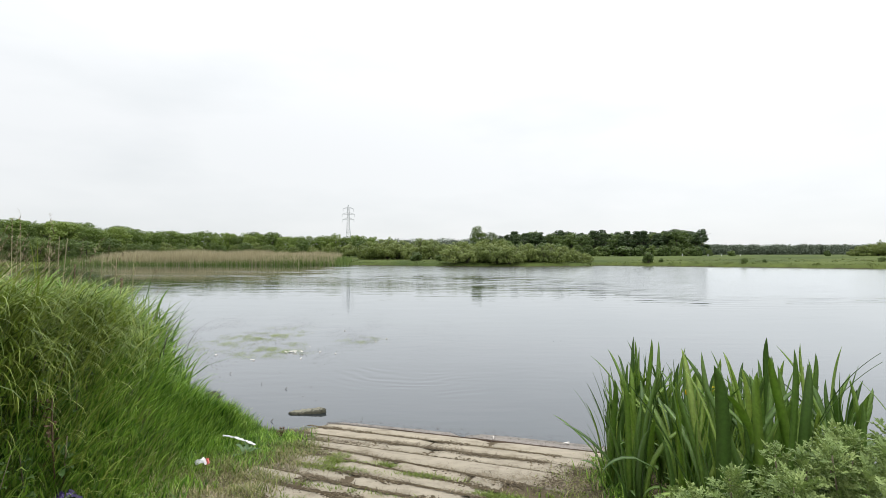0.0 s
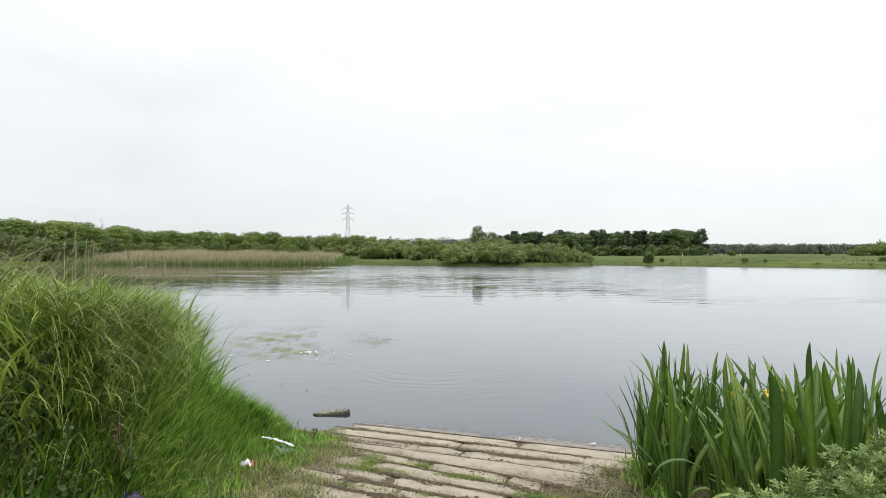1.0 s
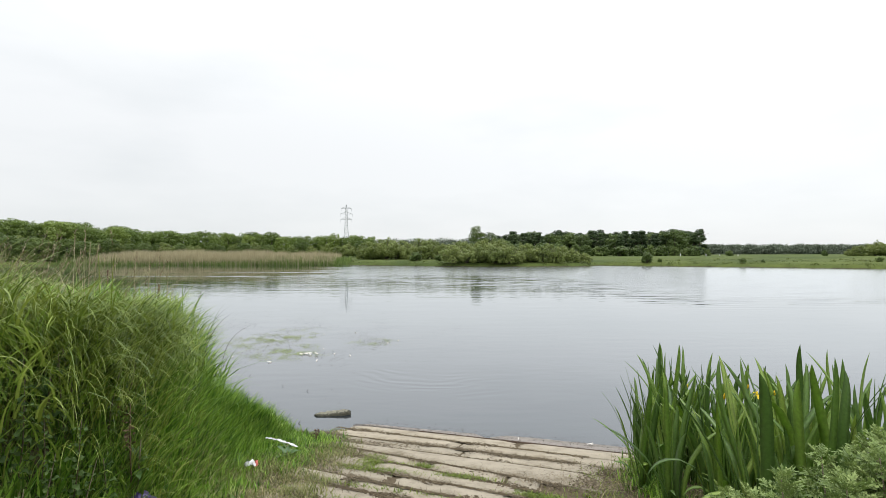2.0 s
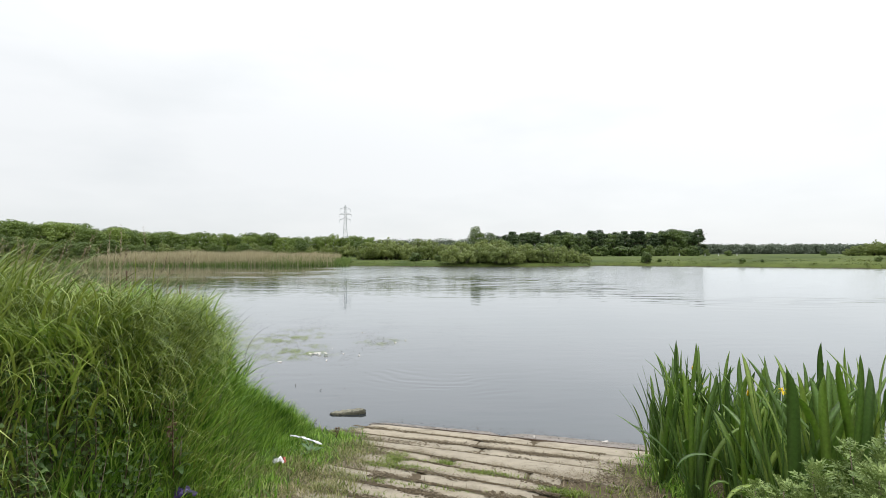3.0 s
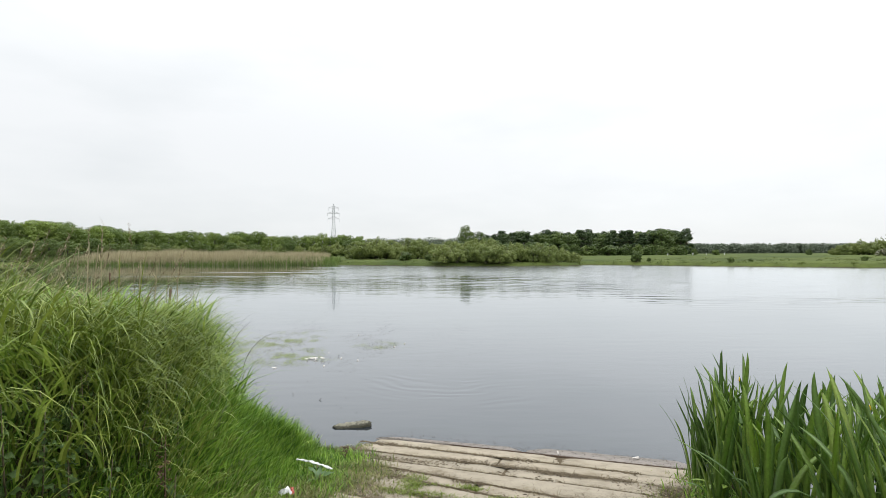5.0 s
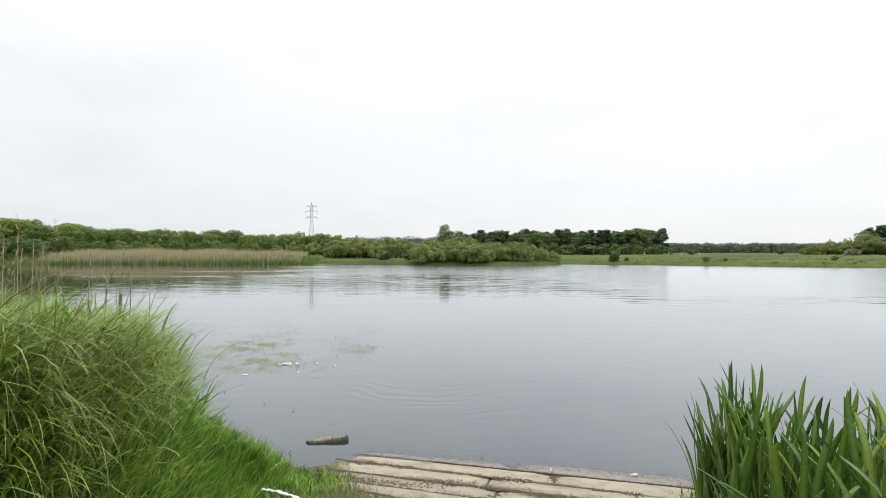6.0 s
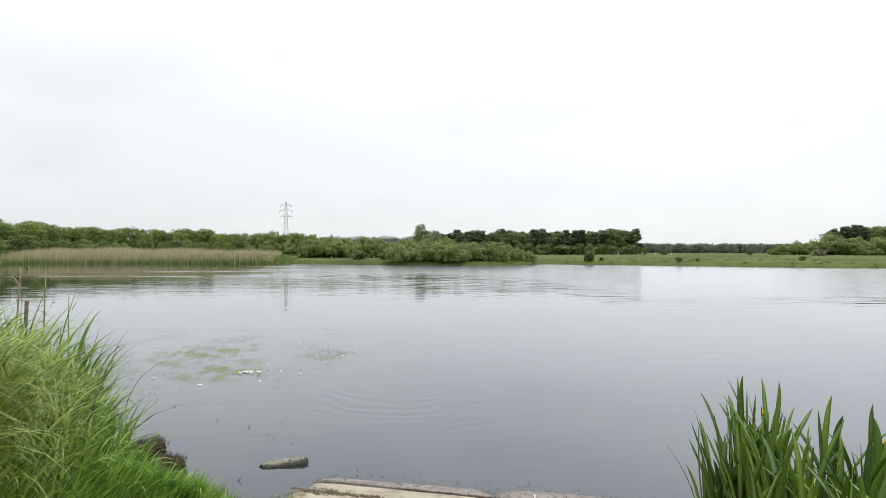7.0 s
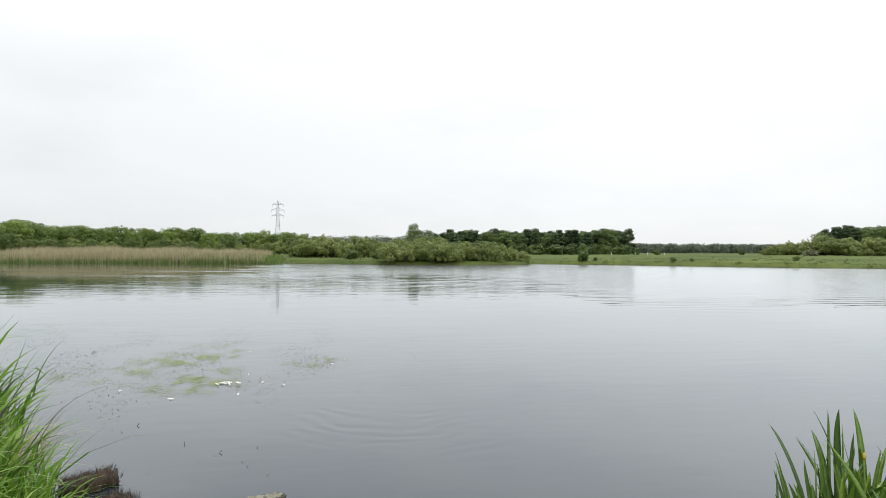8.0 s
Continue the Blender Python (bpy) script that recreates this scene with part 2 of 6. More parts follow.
def concrete_material():
    """Old cast planks: pale tan, stained, pitted, each with a tint of its own."""
    m, t, p, out = nodes_of("worn_concrete")
    info = t.nodes.new("ShaderNodeObjectInfo")
    big, mid, fine = noise_node(t, 1.6, 5, 0.6), noise_node(t, 9, 5, 0.65), noise_node(t, 120, 3, 0.6)
    col = mix_color(t, big, (0.225, 0.196, 0.148), (0.35, 0.308, 0.242))
    col = mix_color(t, 0.85, col, ramp_node(t, mid, [(0.28, (0.66, 0.64, 0.60)), (0.5, (1.0, 1.0, 1.0)), (0.75, (1.12, 1.11, 1.09))]), "MULTIPLY")
    stain = noise_node(t, 3.2, 6, 0.7, (1.0, 1.0, 1.0))
    col = mix_color(t, 0.8, col, ramp_node(t, stain, [(0.34, (0.74, 0.71, 0.65)), (0.44, (1.0, 1.0, 1.0))]), "MULTIPLY")
    col = mix_color(t, 0.7, col, ramp_node(t, fine, [(0.3, (0.72, 0.71, 0.68)), (0.55, (1.0, 1.0, 1.0)), (0.8, (1.2, 1.2, 1.18))]), "MULTIPLY")
    col = mix_color(t, 0.5, col, ramp_node(t, info.outputs["Random"], [(0.0, (0.82, 0.82, 0.8)), (1.0, (1.14, 1.12, 1.08))]), "MULTIPLY")
    t.links.new(col, p.inputs["Base Color"])
    p.inputs["Roughness"].default_value = 0.88
    p.inputs["Specular IOR Level"].default_value = 0.25
    bump(t, p, calc(t, "ADD", calc(t, "MULTIPLY", mid, 1.0), calc(t, "MULTIPLY", fine, 0.35)), 0.5, 0.012)
    return m


def ground_material():
    """Trodden soil and litter near by, grass turf over all the rest."""
    m, t, p, out = nodes_of("ground")
    big, mid, fine = noise_node(t, 0.06, 5, 0.65), noise_node(t, 0.7, 5, 0.6), noise_node(t, 14, 4, 0.65)
    green = mix_color(t, ramp_node(t, big, [(0.36, (0, 0, 0)), (0.62, (1, 1, 1))]), (0.038, 0.060, 0.011), (0.085, 0.108, 0.024))
    green = mix_color(t, 0.6, green, ramp_node(t, mid, [(0.3, (0.62, 0.66, 0.55)), (0.6, (1.05, 1.05, 1.0)), (0.8, (1.3, 1.22, 1.1))]), "MULTIPLY")
    soil = mix_color(t, mid, (0.035, 0.027, 0.017), (0.12, 0.095, 0.06))
    c = t.nodes.new("ShaderNodeTexCoord")
    dist = t.nodes.new("ShaderNodeVectorMath")
    dist.operation = "DISTANCE"
    dist.inputs[1].default_value = (0.9, 3.0, 0.6)
    t.links.new(c.outputs["Object"], dist.inputs[0])
    worn = calc(t, "ADD", dist.outputs["Value"], calc(t, "MULTIPLY", mid, 2.0))
    far = ramp_node(t, calc(t, "DIVIDE", worn, 10.0), [(0.34, (0, 0, 0)), (0.52, (1, 1, 1))])
    col = mix_color(t, far, soil, green)
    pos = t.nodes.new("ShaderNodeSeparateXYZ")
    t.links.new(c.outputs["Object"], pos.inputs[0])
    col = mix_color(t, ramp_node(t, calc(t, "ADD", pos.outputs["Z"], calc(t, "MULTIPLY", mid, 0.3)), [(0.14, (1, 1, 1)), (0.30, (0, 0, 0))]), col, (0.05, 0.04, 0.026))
    col = mix_color(t, 0.6, col, ramp_node(t, fine, [(0.3, (0.6, 0.6, 0.6)), (0.7, (1.25, 1.25, 1.2))]), "MULTIPLY")
    t.links.new(col, p.inputs["Base Color"])
    p.inputs["Roughness"].default_value = 0.95
    p.inputs["Specular IOR Level"].default_value = 0.15
    bump(t, p, calc(t, "ADD", mid, fine), 0.6, 0.03)
    return m


def water_material():
    """Grey lake water: a mirror with long low ripples, stronger out in the wind than in the lee of the bank."""
    m, t, p, out = nodes_of("lake_water")
    t.nodes.remove(p)
    body = t.nodes.new("ShaderNodeBsdfDiffuse")
    body.inputs["Color"].default_value = (0.015, 0.019, 0.024, 1)
    mirror = t.nodes.new("ShaderNodeBsdfGlossy")
    mirror.inputs["Color"].default_value = (0.96, 0.985, 1.0, 1)
    # the gloss grows steeply towards grazing view, as on still water
    tilt = t.nodes.new("ShaderNodeLayerWeight")
    tilt.inputs["Blend"].default_value = 0.5
    gloss = calc(t, "MULTIPLY_ADD", calc(t, "POWER", tilt.outputs["Facing"], 3.35), 0.97)
    gloss.node.inputs[2].default_value = 0.02
    cover = t.nodes.new("ShaderNodeMixShader")
    t.links.new(gloss, cover.inputs["Fac"])
    t.links.new(body.outputs["BSDF"], cover.inputs[1])
    t.links.new(mirror.outputs["BSDF"], cover.inputs[2])
    t.links.new(cover.outputs["Shader"], out.inputs["Surface"])
    c = t.nodes.new("ShaderNodeTexCoord")
    xyz = t.nodes.new("ShaderNodeSeparateXYZ")
    t.links.new(c.outputs["Object"], xyz.inputs[0])
    gust = noise_node(t, 0.035, 3, 0.5, (0.7, 2.4, 1.0))

    def fade(value, a, b, lo=0.0, hi=1.0):
        r = t.nodes.new("ShaderNodeMapRange")
        r.interpolation_type = "SMOOTHSTEP"
        for key, v in (("From Min", a), ("From Max", b), ("To Min", lo), ("To Max", hi)):
            r.inputs[key].default_value = v
        t.links.new(value, r.inputs["Value"])
        return r.outputs["Result"]
    # open water beyond the middle of the lake is ruffled, the near water and the lee of the reeds lie calm
    reach = calc(t, "ADD", xyz.outputs["Y"], calc(t, "MULTIPLY", gust, 40.0))
    ruffled = calc(t, "MULTIPLY", fade(reach, 42, 66), fade(calc(t, "ADD", xyz.outputs["X"], calc(t, "MULTIPLY", gust, 30.0)), -8, 16))
    wind = t.nodes.new("ShaderNodeAttribute")
    wind.attribute_name = "wind"
    calm = calc(t, "MULTIPLY", fade(xyz.outputs["Y"], 8, 32, 0.075, 0.16), fade(xyz.outputs["X"], -36, -4, 0.12, 1.0))
    small = noise_node(t, 2.6, 2, 0.45, (0.6, 1.5, 1.0))
    mid = noise_node(t, 0.55, 3, 0.5, (0.45, 1.5, 1.0))
    h = calc(t, "ADD", calc(t, "MULTIPLY", small, 0.022), calc(t, "MULTIPLY", mid, 0.06))
    # a fading set of rings spreading over the shallows
    ring = t.nodes.new("ShaderNodeVectorMath")
    ring.operation = "DISTANCE"
    ring.inputs[1].default_value = (0.25, 9.9, 0.0)
    t.links.new(c.outputs["Object"], ring.inputs[0])
    away = ring.outputs["Value"]
    wobble = calc(t, "ADD", away, calc(t, "MULTIPLY", noise_node(t, 0.7, 2), 0.9))
    rings = calc(t, "MULTIPLY", calc(t, "SINE", calc(t, "MULTIPLY", wobble, 26.0)), calc(t, "MULTIPLY", fade(away, 0.5, 1.5), fade(away, 3.4, 1.8)))
    h = calc(t, "MULTIPLY", h, calc(t, "ADD", calm, calc(t, "MULTIPLY", ruffled, 0.25)))
    broken = calc(t, "MULTIPLY", fade(noise_node(t, 0.8, 2), 0.45, 0.62), fade(calc(t, "ADD", xyz.outputs["X"], xyz.outputs["Y"]), 10.6, 9.0))
    h = calc(t, "ADD", h, calc(t, "MULTIPLY", calc(t, "MULTIPLY", rings, broken), 0.0009))
    t.links.new(calc(t, "ADD", fade(wind.outputs["Fac"], 0.15, 0.95, 0.0, 0.15), 0.008), mirror.inputs["Roughness"])
    bump(t, mirror, h, 1.0, 1.0)
    t.links.new(mirror.inputs["Normal"].links[0].from_socket, tilt.inputs["Normal"])
    return m


MAT["concrete"] = concrete_material()
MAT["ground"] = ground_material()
MAT["water"] = water_material()


# ---- mesh helpers ----
def array_mesh(name, verts, faces):
    """A mesh from numpy arrays; every face has the same number of corners."""
    me = bpy.data.meshes.new(name)
    n, k = faces.shape
    me.vertices.add(len(verts))
    me.vertices.foreach_set("co", np.ascontiguousarray(verts, dtype=np.float32).ravel())
    me.loops.add(n * k)
    me.loops.foreach_set("vertex_index", np.ascontiguousarray(faces, dtype=np.int32).ravel())
    me.polygons.add(n)
    me.polygons.foreach_set("loop_start", np.arange(0, n * k, k, dtype=np.int32))
    me.polygons.foreach_set("loop_total", np.full(n, k, dtype=np.int32))
    me.update(calc_edges=True)
    me.validate()
    return me


def smooth(me):
    me.polygons.foreach_set("use_smooth", np.ones(len(me.polygons), dtype=bool))
    return me


def bm_mesh(name, bm, soft=False):
    me = bpy.data.meshes.new(name)
    bm.normal_update()
    bm.to_mesh(me)
    bm.free()
    return smooth(me) if soft else me


def thing(name, me, material, label, category, group="", kind=""):
    ob = new(name, me)
    if me is not None and material is not None and not me.materials:
        me.materials.append(material)
    return tagged(ob, label, category, group, kind)


def part(name, me, material, parent, label="", m=None):
    ob = new(name, me)
    if material is not None and not me.materials:
        me.materials.append(material)
    ob.parent = parent
    if m is not None:
        ob.matrix_basis = m
    return tagged(ob, label)


def blades(name, roots, height, width, lean, droop, segs=4, rng=None, flat=0.0):
    """Bent, tapering blades, one for each root: droop is how far it bends over along lean, 1 being well past level."""
    n = len(roots)
    ang = np.arctan2(lean[:, 1], lean[:, 0]) + np.pi / 2 + rng.normal(0, 0.7, n)
    side = np.stack([np.cos(ang), np.sin(ang), np.zeros(n)], 1)
    rows, run, rise = [], np.zeros(n), np.zeros(n)
    for k in range(segs + 1):
        f = k / segs
        if k:
            bend = 0.2 * droop + 1.6 * droop * (f - 0.5 / segs) ** 1.15
            run, rise = run + height / segs * np.sin(bend), rise + height / segs * np.cos(bend) * (1 - flat)
        p = roots + np.concatenate([lean[:, :2] * run[:, None], rise[:, None]], 1)
        w = (width * (1.0 - 0.96 * f ** 1.6) * 0.5)[:, None]
        rows.append(np.stack([p - side * w, p + side * w], 1))
    v = np.stack(rows, 1).reshape(-1, 3)
    base = (np.arange(n) * 2 * (segs + 1))[:, None]
    f = np.concatenate([base + np.array([[2 * k, 2 * k + 1, 2 * k + 3, 2 * k + 2]]) for k in range(segs)], 1).reshape(-1, 4)
    return array_mesh(name, v, f)


def beam(bm, a, b, r, sides=4):
    a, b = Vector(a), Vector(b)
    q = (b - a).to_track_quat("Z", "Y")
    ends = [[bm.verts.new(c + q @ Vector((r * math.cos(2 * math.pi * (k + 0.5) / sides), r * math.sin(2 * math.pi * (k + 0.5) / sides), 0))) for k in range(sides)] for c in (a, b)]
    for k in range(sides):
        bm.faces.new((ends[0][k], ends[0][(k + 1) % sides], ends[1][(k + 1) % sides], ends[1][k]))
    bm.faces.new(ends[0][::-1])
    bm.faces.new(ends[1])


def tube(bm, pts, radii, sides=6):
    """A tapered tube through points."""
    rings = []
    for k, c in enumerate(pts):
        d = Vector(pts[min(k + 1, len(pts) - 1)]) - Vector(pts[max(k - 1, 0)])
        q = d.to_track_quat("Z", "Y")
        rings.append([bm.verts.new(Vector(c) + q @ Vector((radii[k] * math.cos(2 * math.pi * j / sides), radii[k] * math.sin(2 * math.pi * j / sides), 0))) for j in range(sides)])
    for a, b in zip(rings, rings[1:]):
        for j in range(sides):
            bm.faces.new((a[j], a[(j + 1) % sides], b[(j + 1) % sides], b[j]))
    bm.faces.new(rings[0][::-1])
    bm.faces.new(rings[-1])


# ---- the lie of the land ----
SHORE = np.array([
    (-0.75, 5.93), (1.93, 5.12), (2.35, 5.0), (2.75, 4.5), (3.3, 4.0), (4.6, 3.6), (8, 2.6), (20, 0), (60, -8), (105, 8), (108, 32), (90, 51), (70, 62),
    (55.5, 69.5), (43.7, 81), (33.5, 89), (27.8, 93.5), (25.6, 92.5), (24.2, 88), (14, 86.8), (3, 88), (-8, 94), (-22, 103), (-45, 108), (-66, 109),
    (-85, 107), (-100, 106), (-95, 85), (-60, 48), (-30, 24), (-15, 15.0), (-9, 11.4), (-5.7, 8.8), (-3.95, 7.2), (-3.1, 6.5), (-2.55, 5.95), (-2.1, 5.5), (-1.68, 5.18), (-1.15, 5.36)])
SLIP = np.array((-0.727, 5.96))
ALONG, INLAND = np.array((0.957, -0.291)), np.array((-0.291, -0.957))
SLOPE = 0.15


def shore_distance(p):
    """Metres from the waterline: above nought on land, below in the lake."""
    p = np.asarray(p, float)
    best, inside = np.full(len(p), 1e9), np.zeros(len(p), bool)
    for a, b in zip(SHORE, np.roll(SHORE, -1, 0)):
        d = b - a
        f = np.clip(((p - a) @ d) / (d @ d), 0, 1)
        best = np.minimum(best, np.hypot(*(p - a - f[:, None] * d).T))
        crosses = (a[1] > p[:, 1]) != (b[1] > p[:, 1])
        with np.errstate(divide="ignore", invalid="ignore"):
            inside ^= crosses & (p[:, 0] < a[0] + (p[:, 1] - a[1]) * d[0] / d[1])
    return np.where(inside, -best, best)


def ease(x, a, b):
    f = np.clip((x - a) / (b - a), 0, 1)
    return f * f * (3 - 2 * f)


def land(p):
    """Height of the ground at plan points."""
    p = np.asarray(p, float)
    sd = shore_distance(p)
    s, u = (p - SLIP) @ INLAND, (p - SLIP) @ ALONG
    bumps = 0.5 * np.sin(p[:, 0] * 1.9 + 1.3 * np.sin(p[:, 1] * 1.1)) + 0.5 * np.sin(p[:, 1] * 2.3 + p[:, 0] * 0.7)
    near = ease(np.hypot(p[:, 0], p[:, 1] - 3), 22, 9)
    slip = 0.004 + SLOPE * np.minimum(s, 4.2) + 0.003 * bumps
    mound = ease(-p[:, 0] + 0.12 * np.sin(p[:, 1] * 2.7), 1.28, 1.82) * (0.74 + 0.05 * bumps) * ease(p[:, 1], -1.6, 1.0)
    left_bank = np.minimum(0.06 + sd * 0.62, np.minimum(0.03 + SLOPE * np.minimum(np.maximum(s, 0.9), 4.2) + mound, 1.42))
    right_bank = np.minimum(-0.02 + 0.3 * sd, 0.02 + SLOPE * np.minimum(np.maximum(s, 0), 4.2))
    near_z = np.where(u < 1.5, left_bank + (slip - left_bank) * ease(p[:, 0], -1.5, -0.75), slip + (right_bank - slip) * ease(u, 2.5, 3.1))
    far_z = np.minimum(0.75 * sd, 0.5) + 0.35 * ease(sd, 0.6, 6) + 0.55 * ease(sd, 2, 60) + 0.06 * np.sin(p[:, 0] * 0.21) * np.sin(p[:, 1] * 0.17) * ease(sd, 1, 12)
    z = near_z * near + far_z * (1 - near)
    deep = np.maximum(sd * 0.5, -1.2) - 0.03
    return np.where(sd < 0, deep, z)


def land_at(x, y):
    return float(land(np.array([(x, y)]))[0])


def graded(lo, hi, step, mid_lo, mid_hi, mid_step, far):
    core = np.arange(lo, hi, step)
    right, left = np.arange(hi, mid_hi, mid_step), np.arange(lo - mid_step, mid_lo, -mid_step)[::-1]
    out_ = mid_hi + np.geomspace(mid_step, far, 16)
    back = mid_lo - np.geomspace(mid_step, far, 16)[::-1]
    return np.concatenate([back, left, core, right, out_])


gx, gy = graded(-8.0, 6.0, 0.12, -112, 118, 1.8, 3000), graded(-3.0, 10.5, 0.12, -12, 126, 1.6, 3000)
grid = np.stack(np.meshgrid(gx, gy, indexing="ij"), -1).reshape(-1, 2)
nx, ny = len(gx), len(gy)
cell = (np.arange(nx - 1)[:, None] * ny + np.arange(ny - 1)[None]).ravel()
ground_faces = np.stack([cell, cell + ny, cell + ny + 1, cell + 1], 1)
ground_mesh = smooth(array_mesh("ground", np.column_stack([grid, land(grid)]), ground_faces))
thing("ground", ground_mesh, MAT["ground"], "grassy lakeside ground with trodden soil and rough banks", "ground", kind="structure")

def ruffle(x, y):
    """How far the wind ruffles the lake: the open water off the far shore, not the lee of the reeds."""
    side = x / np.maximum(y, 1.0)
    wander = 4.0 * np.sin(x * 0.11 + 1.3 * np.sin(y * 0.07)) + 2.5 * np.sin(x * 0.31 + 2.0)
    right = ease(side, 0.05, 0.50)
    near = 51.0 - 28.0 * right + wander * (1 - 0.75 * right)
    windy = ease(side + 0.02 * np.sin(y * 0.4), -0.27, -0.12) * ease(y, near - 14 + 8 * right, near + 9 - 4 * right)
    # thin lines of wind lie across the calm water in the lee
    streak = 0.8 * np.exp(-((y - 50.0 - 0.7 * np.sin(x * 0.17)) / 0.8) ** 2) * ease(side, -0.74, -0.66) * (0.75 + 0.25 * np.sin(x * 0.9))
    streak += 0.8 * np.exp(-((y - 62.0 - 0.8 * np.sin(x * 0.13)) / 1.0) ** 2) * ease(side, -0.45, -0.40) * ease(side, -0.1, -0.2)
    light_air = (0.10 + 0.17 * ease(side, -0.35, -0.05) + 0.2 * ease(side, 0.04, 0.2)) * ease(y, 20, 38) * (0.8 + 0.4 * np.sin(x * 0.2 + y * 0.35))
    return np.maximum(np.maximum(windy, light_air), streak)


wave_x = np.concatenate([np.linspace(-104, -22, 24)[:-1], np.arange(-22, 92, 0.8), np.linspace(92, 112, 8)])
wave_y = np.concatenate([np.linspace(-12, 18, 10)[:-1], np.arange(18, 94, 0.08), np.linspace(94, 116, 8)])
mx, my = np.meshgrid(wave_x, wave_y, indexing="ij")
wave_rng = np.random.default_rng(3)
mz = np.zeros_like(mx)
for length in (0.40, 0.44, 0.5, 0.56, 0.64, 0.72, 0.82, 0.95, 1.2):
    turn = wave_rng.uniform(-0.5, 0.5) * (0.45 + 0.55 * ease(np.array(length), 0.4, 0.9))
    k = 2 * np.pi / length
    phase = wave_rng.uniform(0, 6.28) + 1.5 * np.sin(mx * wave_rng.uniform(0.15, 0.4) + my * wave_rng.uniform(0.05, 0.2)) + 1.2 * np.sin(mx * wave_rng.uniform(0.5, 0.9) + 2)
    mz += 0.0085 * length * np.sin(k * (np.sin(turn) * mx + np.cos(turn) * my) + phase)
wind = ruffle(mx, my)
mz *= wind * (1 - 0.78 * ease(wind, 0.3, 0.85))
cols, rows_ = len(wave_x), len(wave_y)
cell = (np.arange(cols - 1)[:, None] * rows_ + np.arange(rows_ - 1)[None]).ravel()
water_mesh = smooth(array_mesh("water", np.stack([mx, my, mz], -1).reshape(-1, 3), np.stack([cell, cell + rows_, cell + rows_ + 1, cell + 1], 1)))
water_mesh.attributes.new("wind", "FLOAT", "POINT").data.foreach_set("value", wind.astype(np.float32).ravel())
thing("water", water_mesh, MAT["water"], "calm grey lake water with low ripples", "water", kind="structure")


# ---- far trees: prototypes, then copies ----
def crown_points(rng, n, height, width, kind):
    """Leaf places and outward directions: lobes of leaf on a rough crown."""
    if kind == "pine":
        lobes = []
        for _ in range(64):
            a, z = rng.uniform(0, 2 * np.pi), rng.uniform(0.05, 0.97)
            r = width * (0.02 + 0.34 * math.sqrt(1.0 - z)) * math.sqrt(rng.uniform(0.05, 1))
            lobes.append(((r * math.cos(a), r * math.sin(a), height * z), width * rng.uniform(0.06, 0.12), height * rng.uniform(0.035, 0.065)))
    elif kind == "bush":
        lobes = []
        for _ in range(52):
            a, r = rng.uniform(0, 2 * np.pi), width * 0.36 * math.sqrt(rng.uniform(0, 1))
            z = height * rng.uniform(0.16, 0.80) * (1 - 0.45 * (r / (0.4 * width)) ** 2)
            lobes.append(((r * math.cos(a), r * math.sin(a), z), width * rng.uniform(0.06, 0.13), height * rng.uniform(0.07, 0.14)))
    else:
        lobes = []
        for _ in range(96):
            a, z = rng.uniform(0, 2 * np.pi), rng.uniform(0.04, 0.88)
            r = width * 0.40 * math.sqrt(rng.uniform(0.05, 1)) * math.sqrt(max(0.06, 1 - (max(0.0, z - 0.34) / 0.60) ** 2))
            lobes.append(((r * math.cos(a), r * math.sin(a), height * z), width * rng.uniform(0.055, 0.13), height * rng.uniform(0.05, 0.10)))
    mid, size = np.array([l[0] for l in lobes]), np.array([(l[1], l[1], l[2]) for l in lobes])
    area = size[:, 0] * (size[:, 0] + size[:, 2])
    p, d = np.zeros((0, 3)), np.zeros((0, 3))
    while len(p) < n:
        pick = rng.choice(len(lobes), 4 * n, p=area / area.sum())
        dir_ = rng.normal(size=(4 * n, 3))
        dir_ /= np.linalg.norm(dir_, axis=1)[:, None]
        q = mid[pick] + dir_ * size[pick] * np.clip(rng.normal(0.97, 0.10, 4 * n), 0.7, 1.25)[:, None]
        # leaves sit on the outside of the crown, few of them deep inside
        deep = (((q[:, None] - mid[None]) / size[None]) ** 2).sum(-1).min(1)
        keep = (q[:, 2] > 0.03 * height) & ((deep > 0.62) | (rng.uniform(0, 1, 4 * n) < 0.06))
        p, d = np.concatenate([p, q[keep]]), np.concatenate([d, dir_[keep]])
    return p[:n], d[:n]


def leaf_cards(rng, p, d, size, long=1.5, stray=0.30, corners=4):
    """One small pointed leaf clump at every point, turned roughly outward."""
    n = len(p)
    nrm = d + rng.normal(0, stray, (n, 3)) + np.array([0, 0, 0.30])
    nrm /= np.linalg.norm(nrm, axis=1)[:, None]
    a = np.cross(nrm, rng.normal(size=(n, 3)))
    a /= np.linalg.norm(a, axis=1)[:, None]
    b = np.cross(nrm, a)
    s = size * rng.uniform(0.55, 1.35, n)[:, None]
    if corners == 3:
        v = np.stack([p - a * s * 0.5 - b * s * 0.35, p + a * s * 0.5 - b * s * 0.3, p + b * s * 0.5 * long], 1).reshape(-1, 3)
    else:
        v = np.stack([p - a * s * 0.5 * long, p + b * s * 0.5, p + a * s * 0.5 * long, p - b * s * 0.5], 1).reshape(-1, 3)
    return v, np.arange(corners * n).reshape(-1, corners)


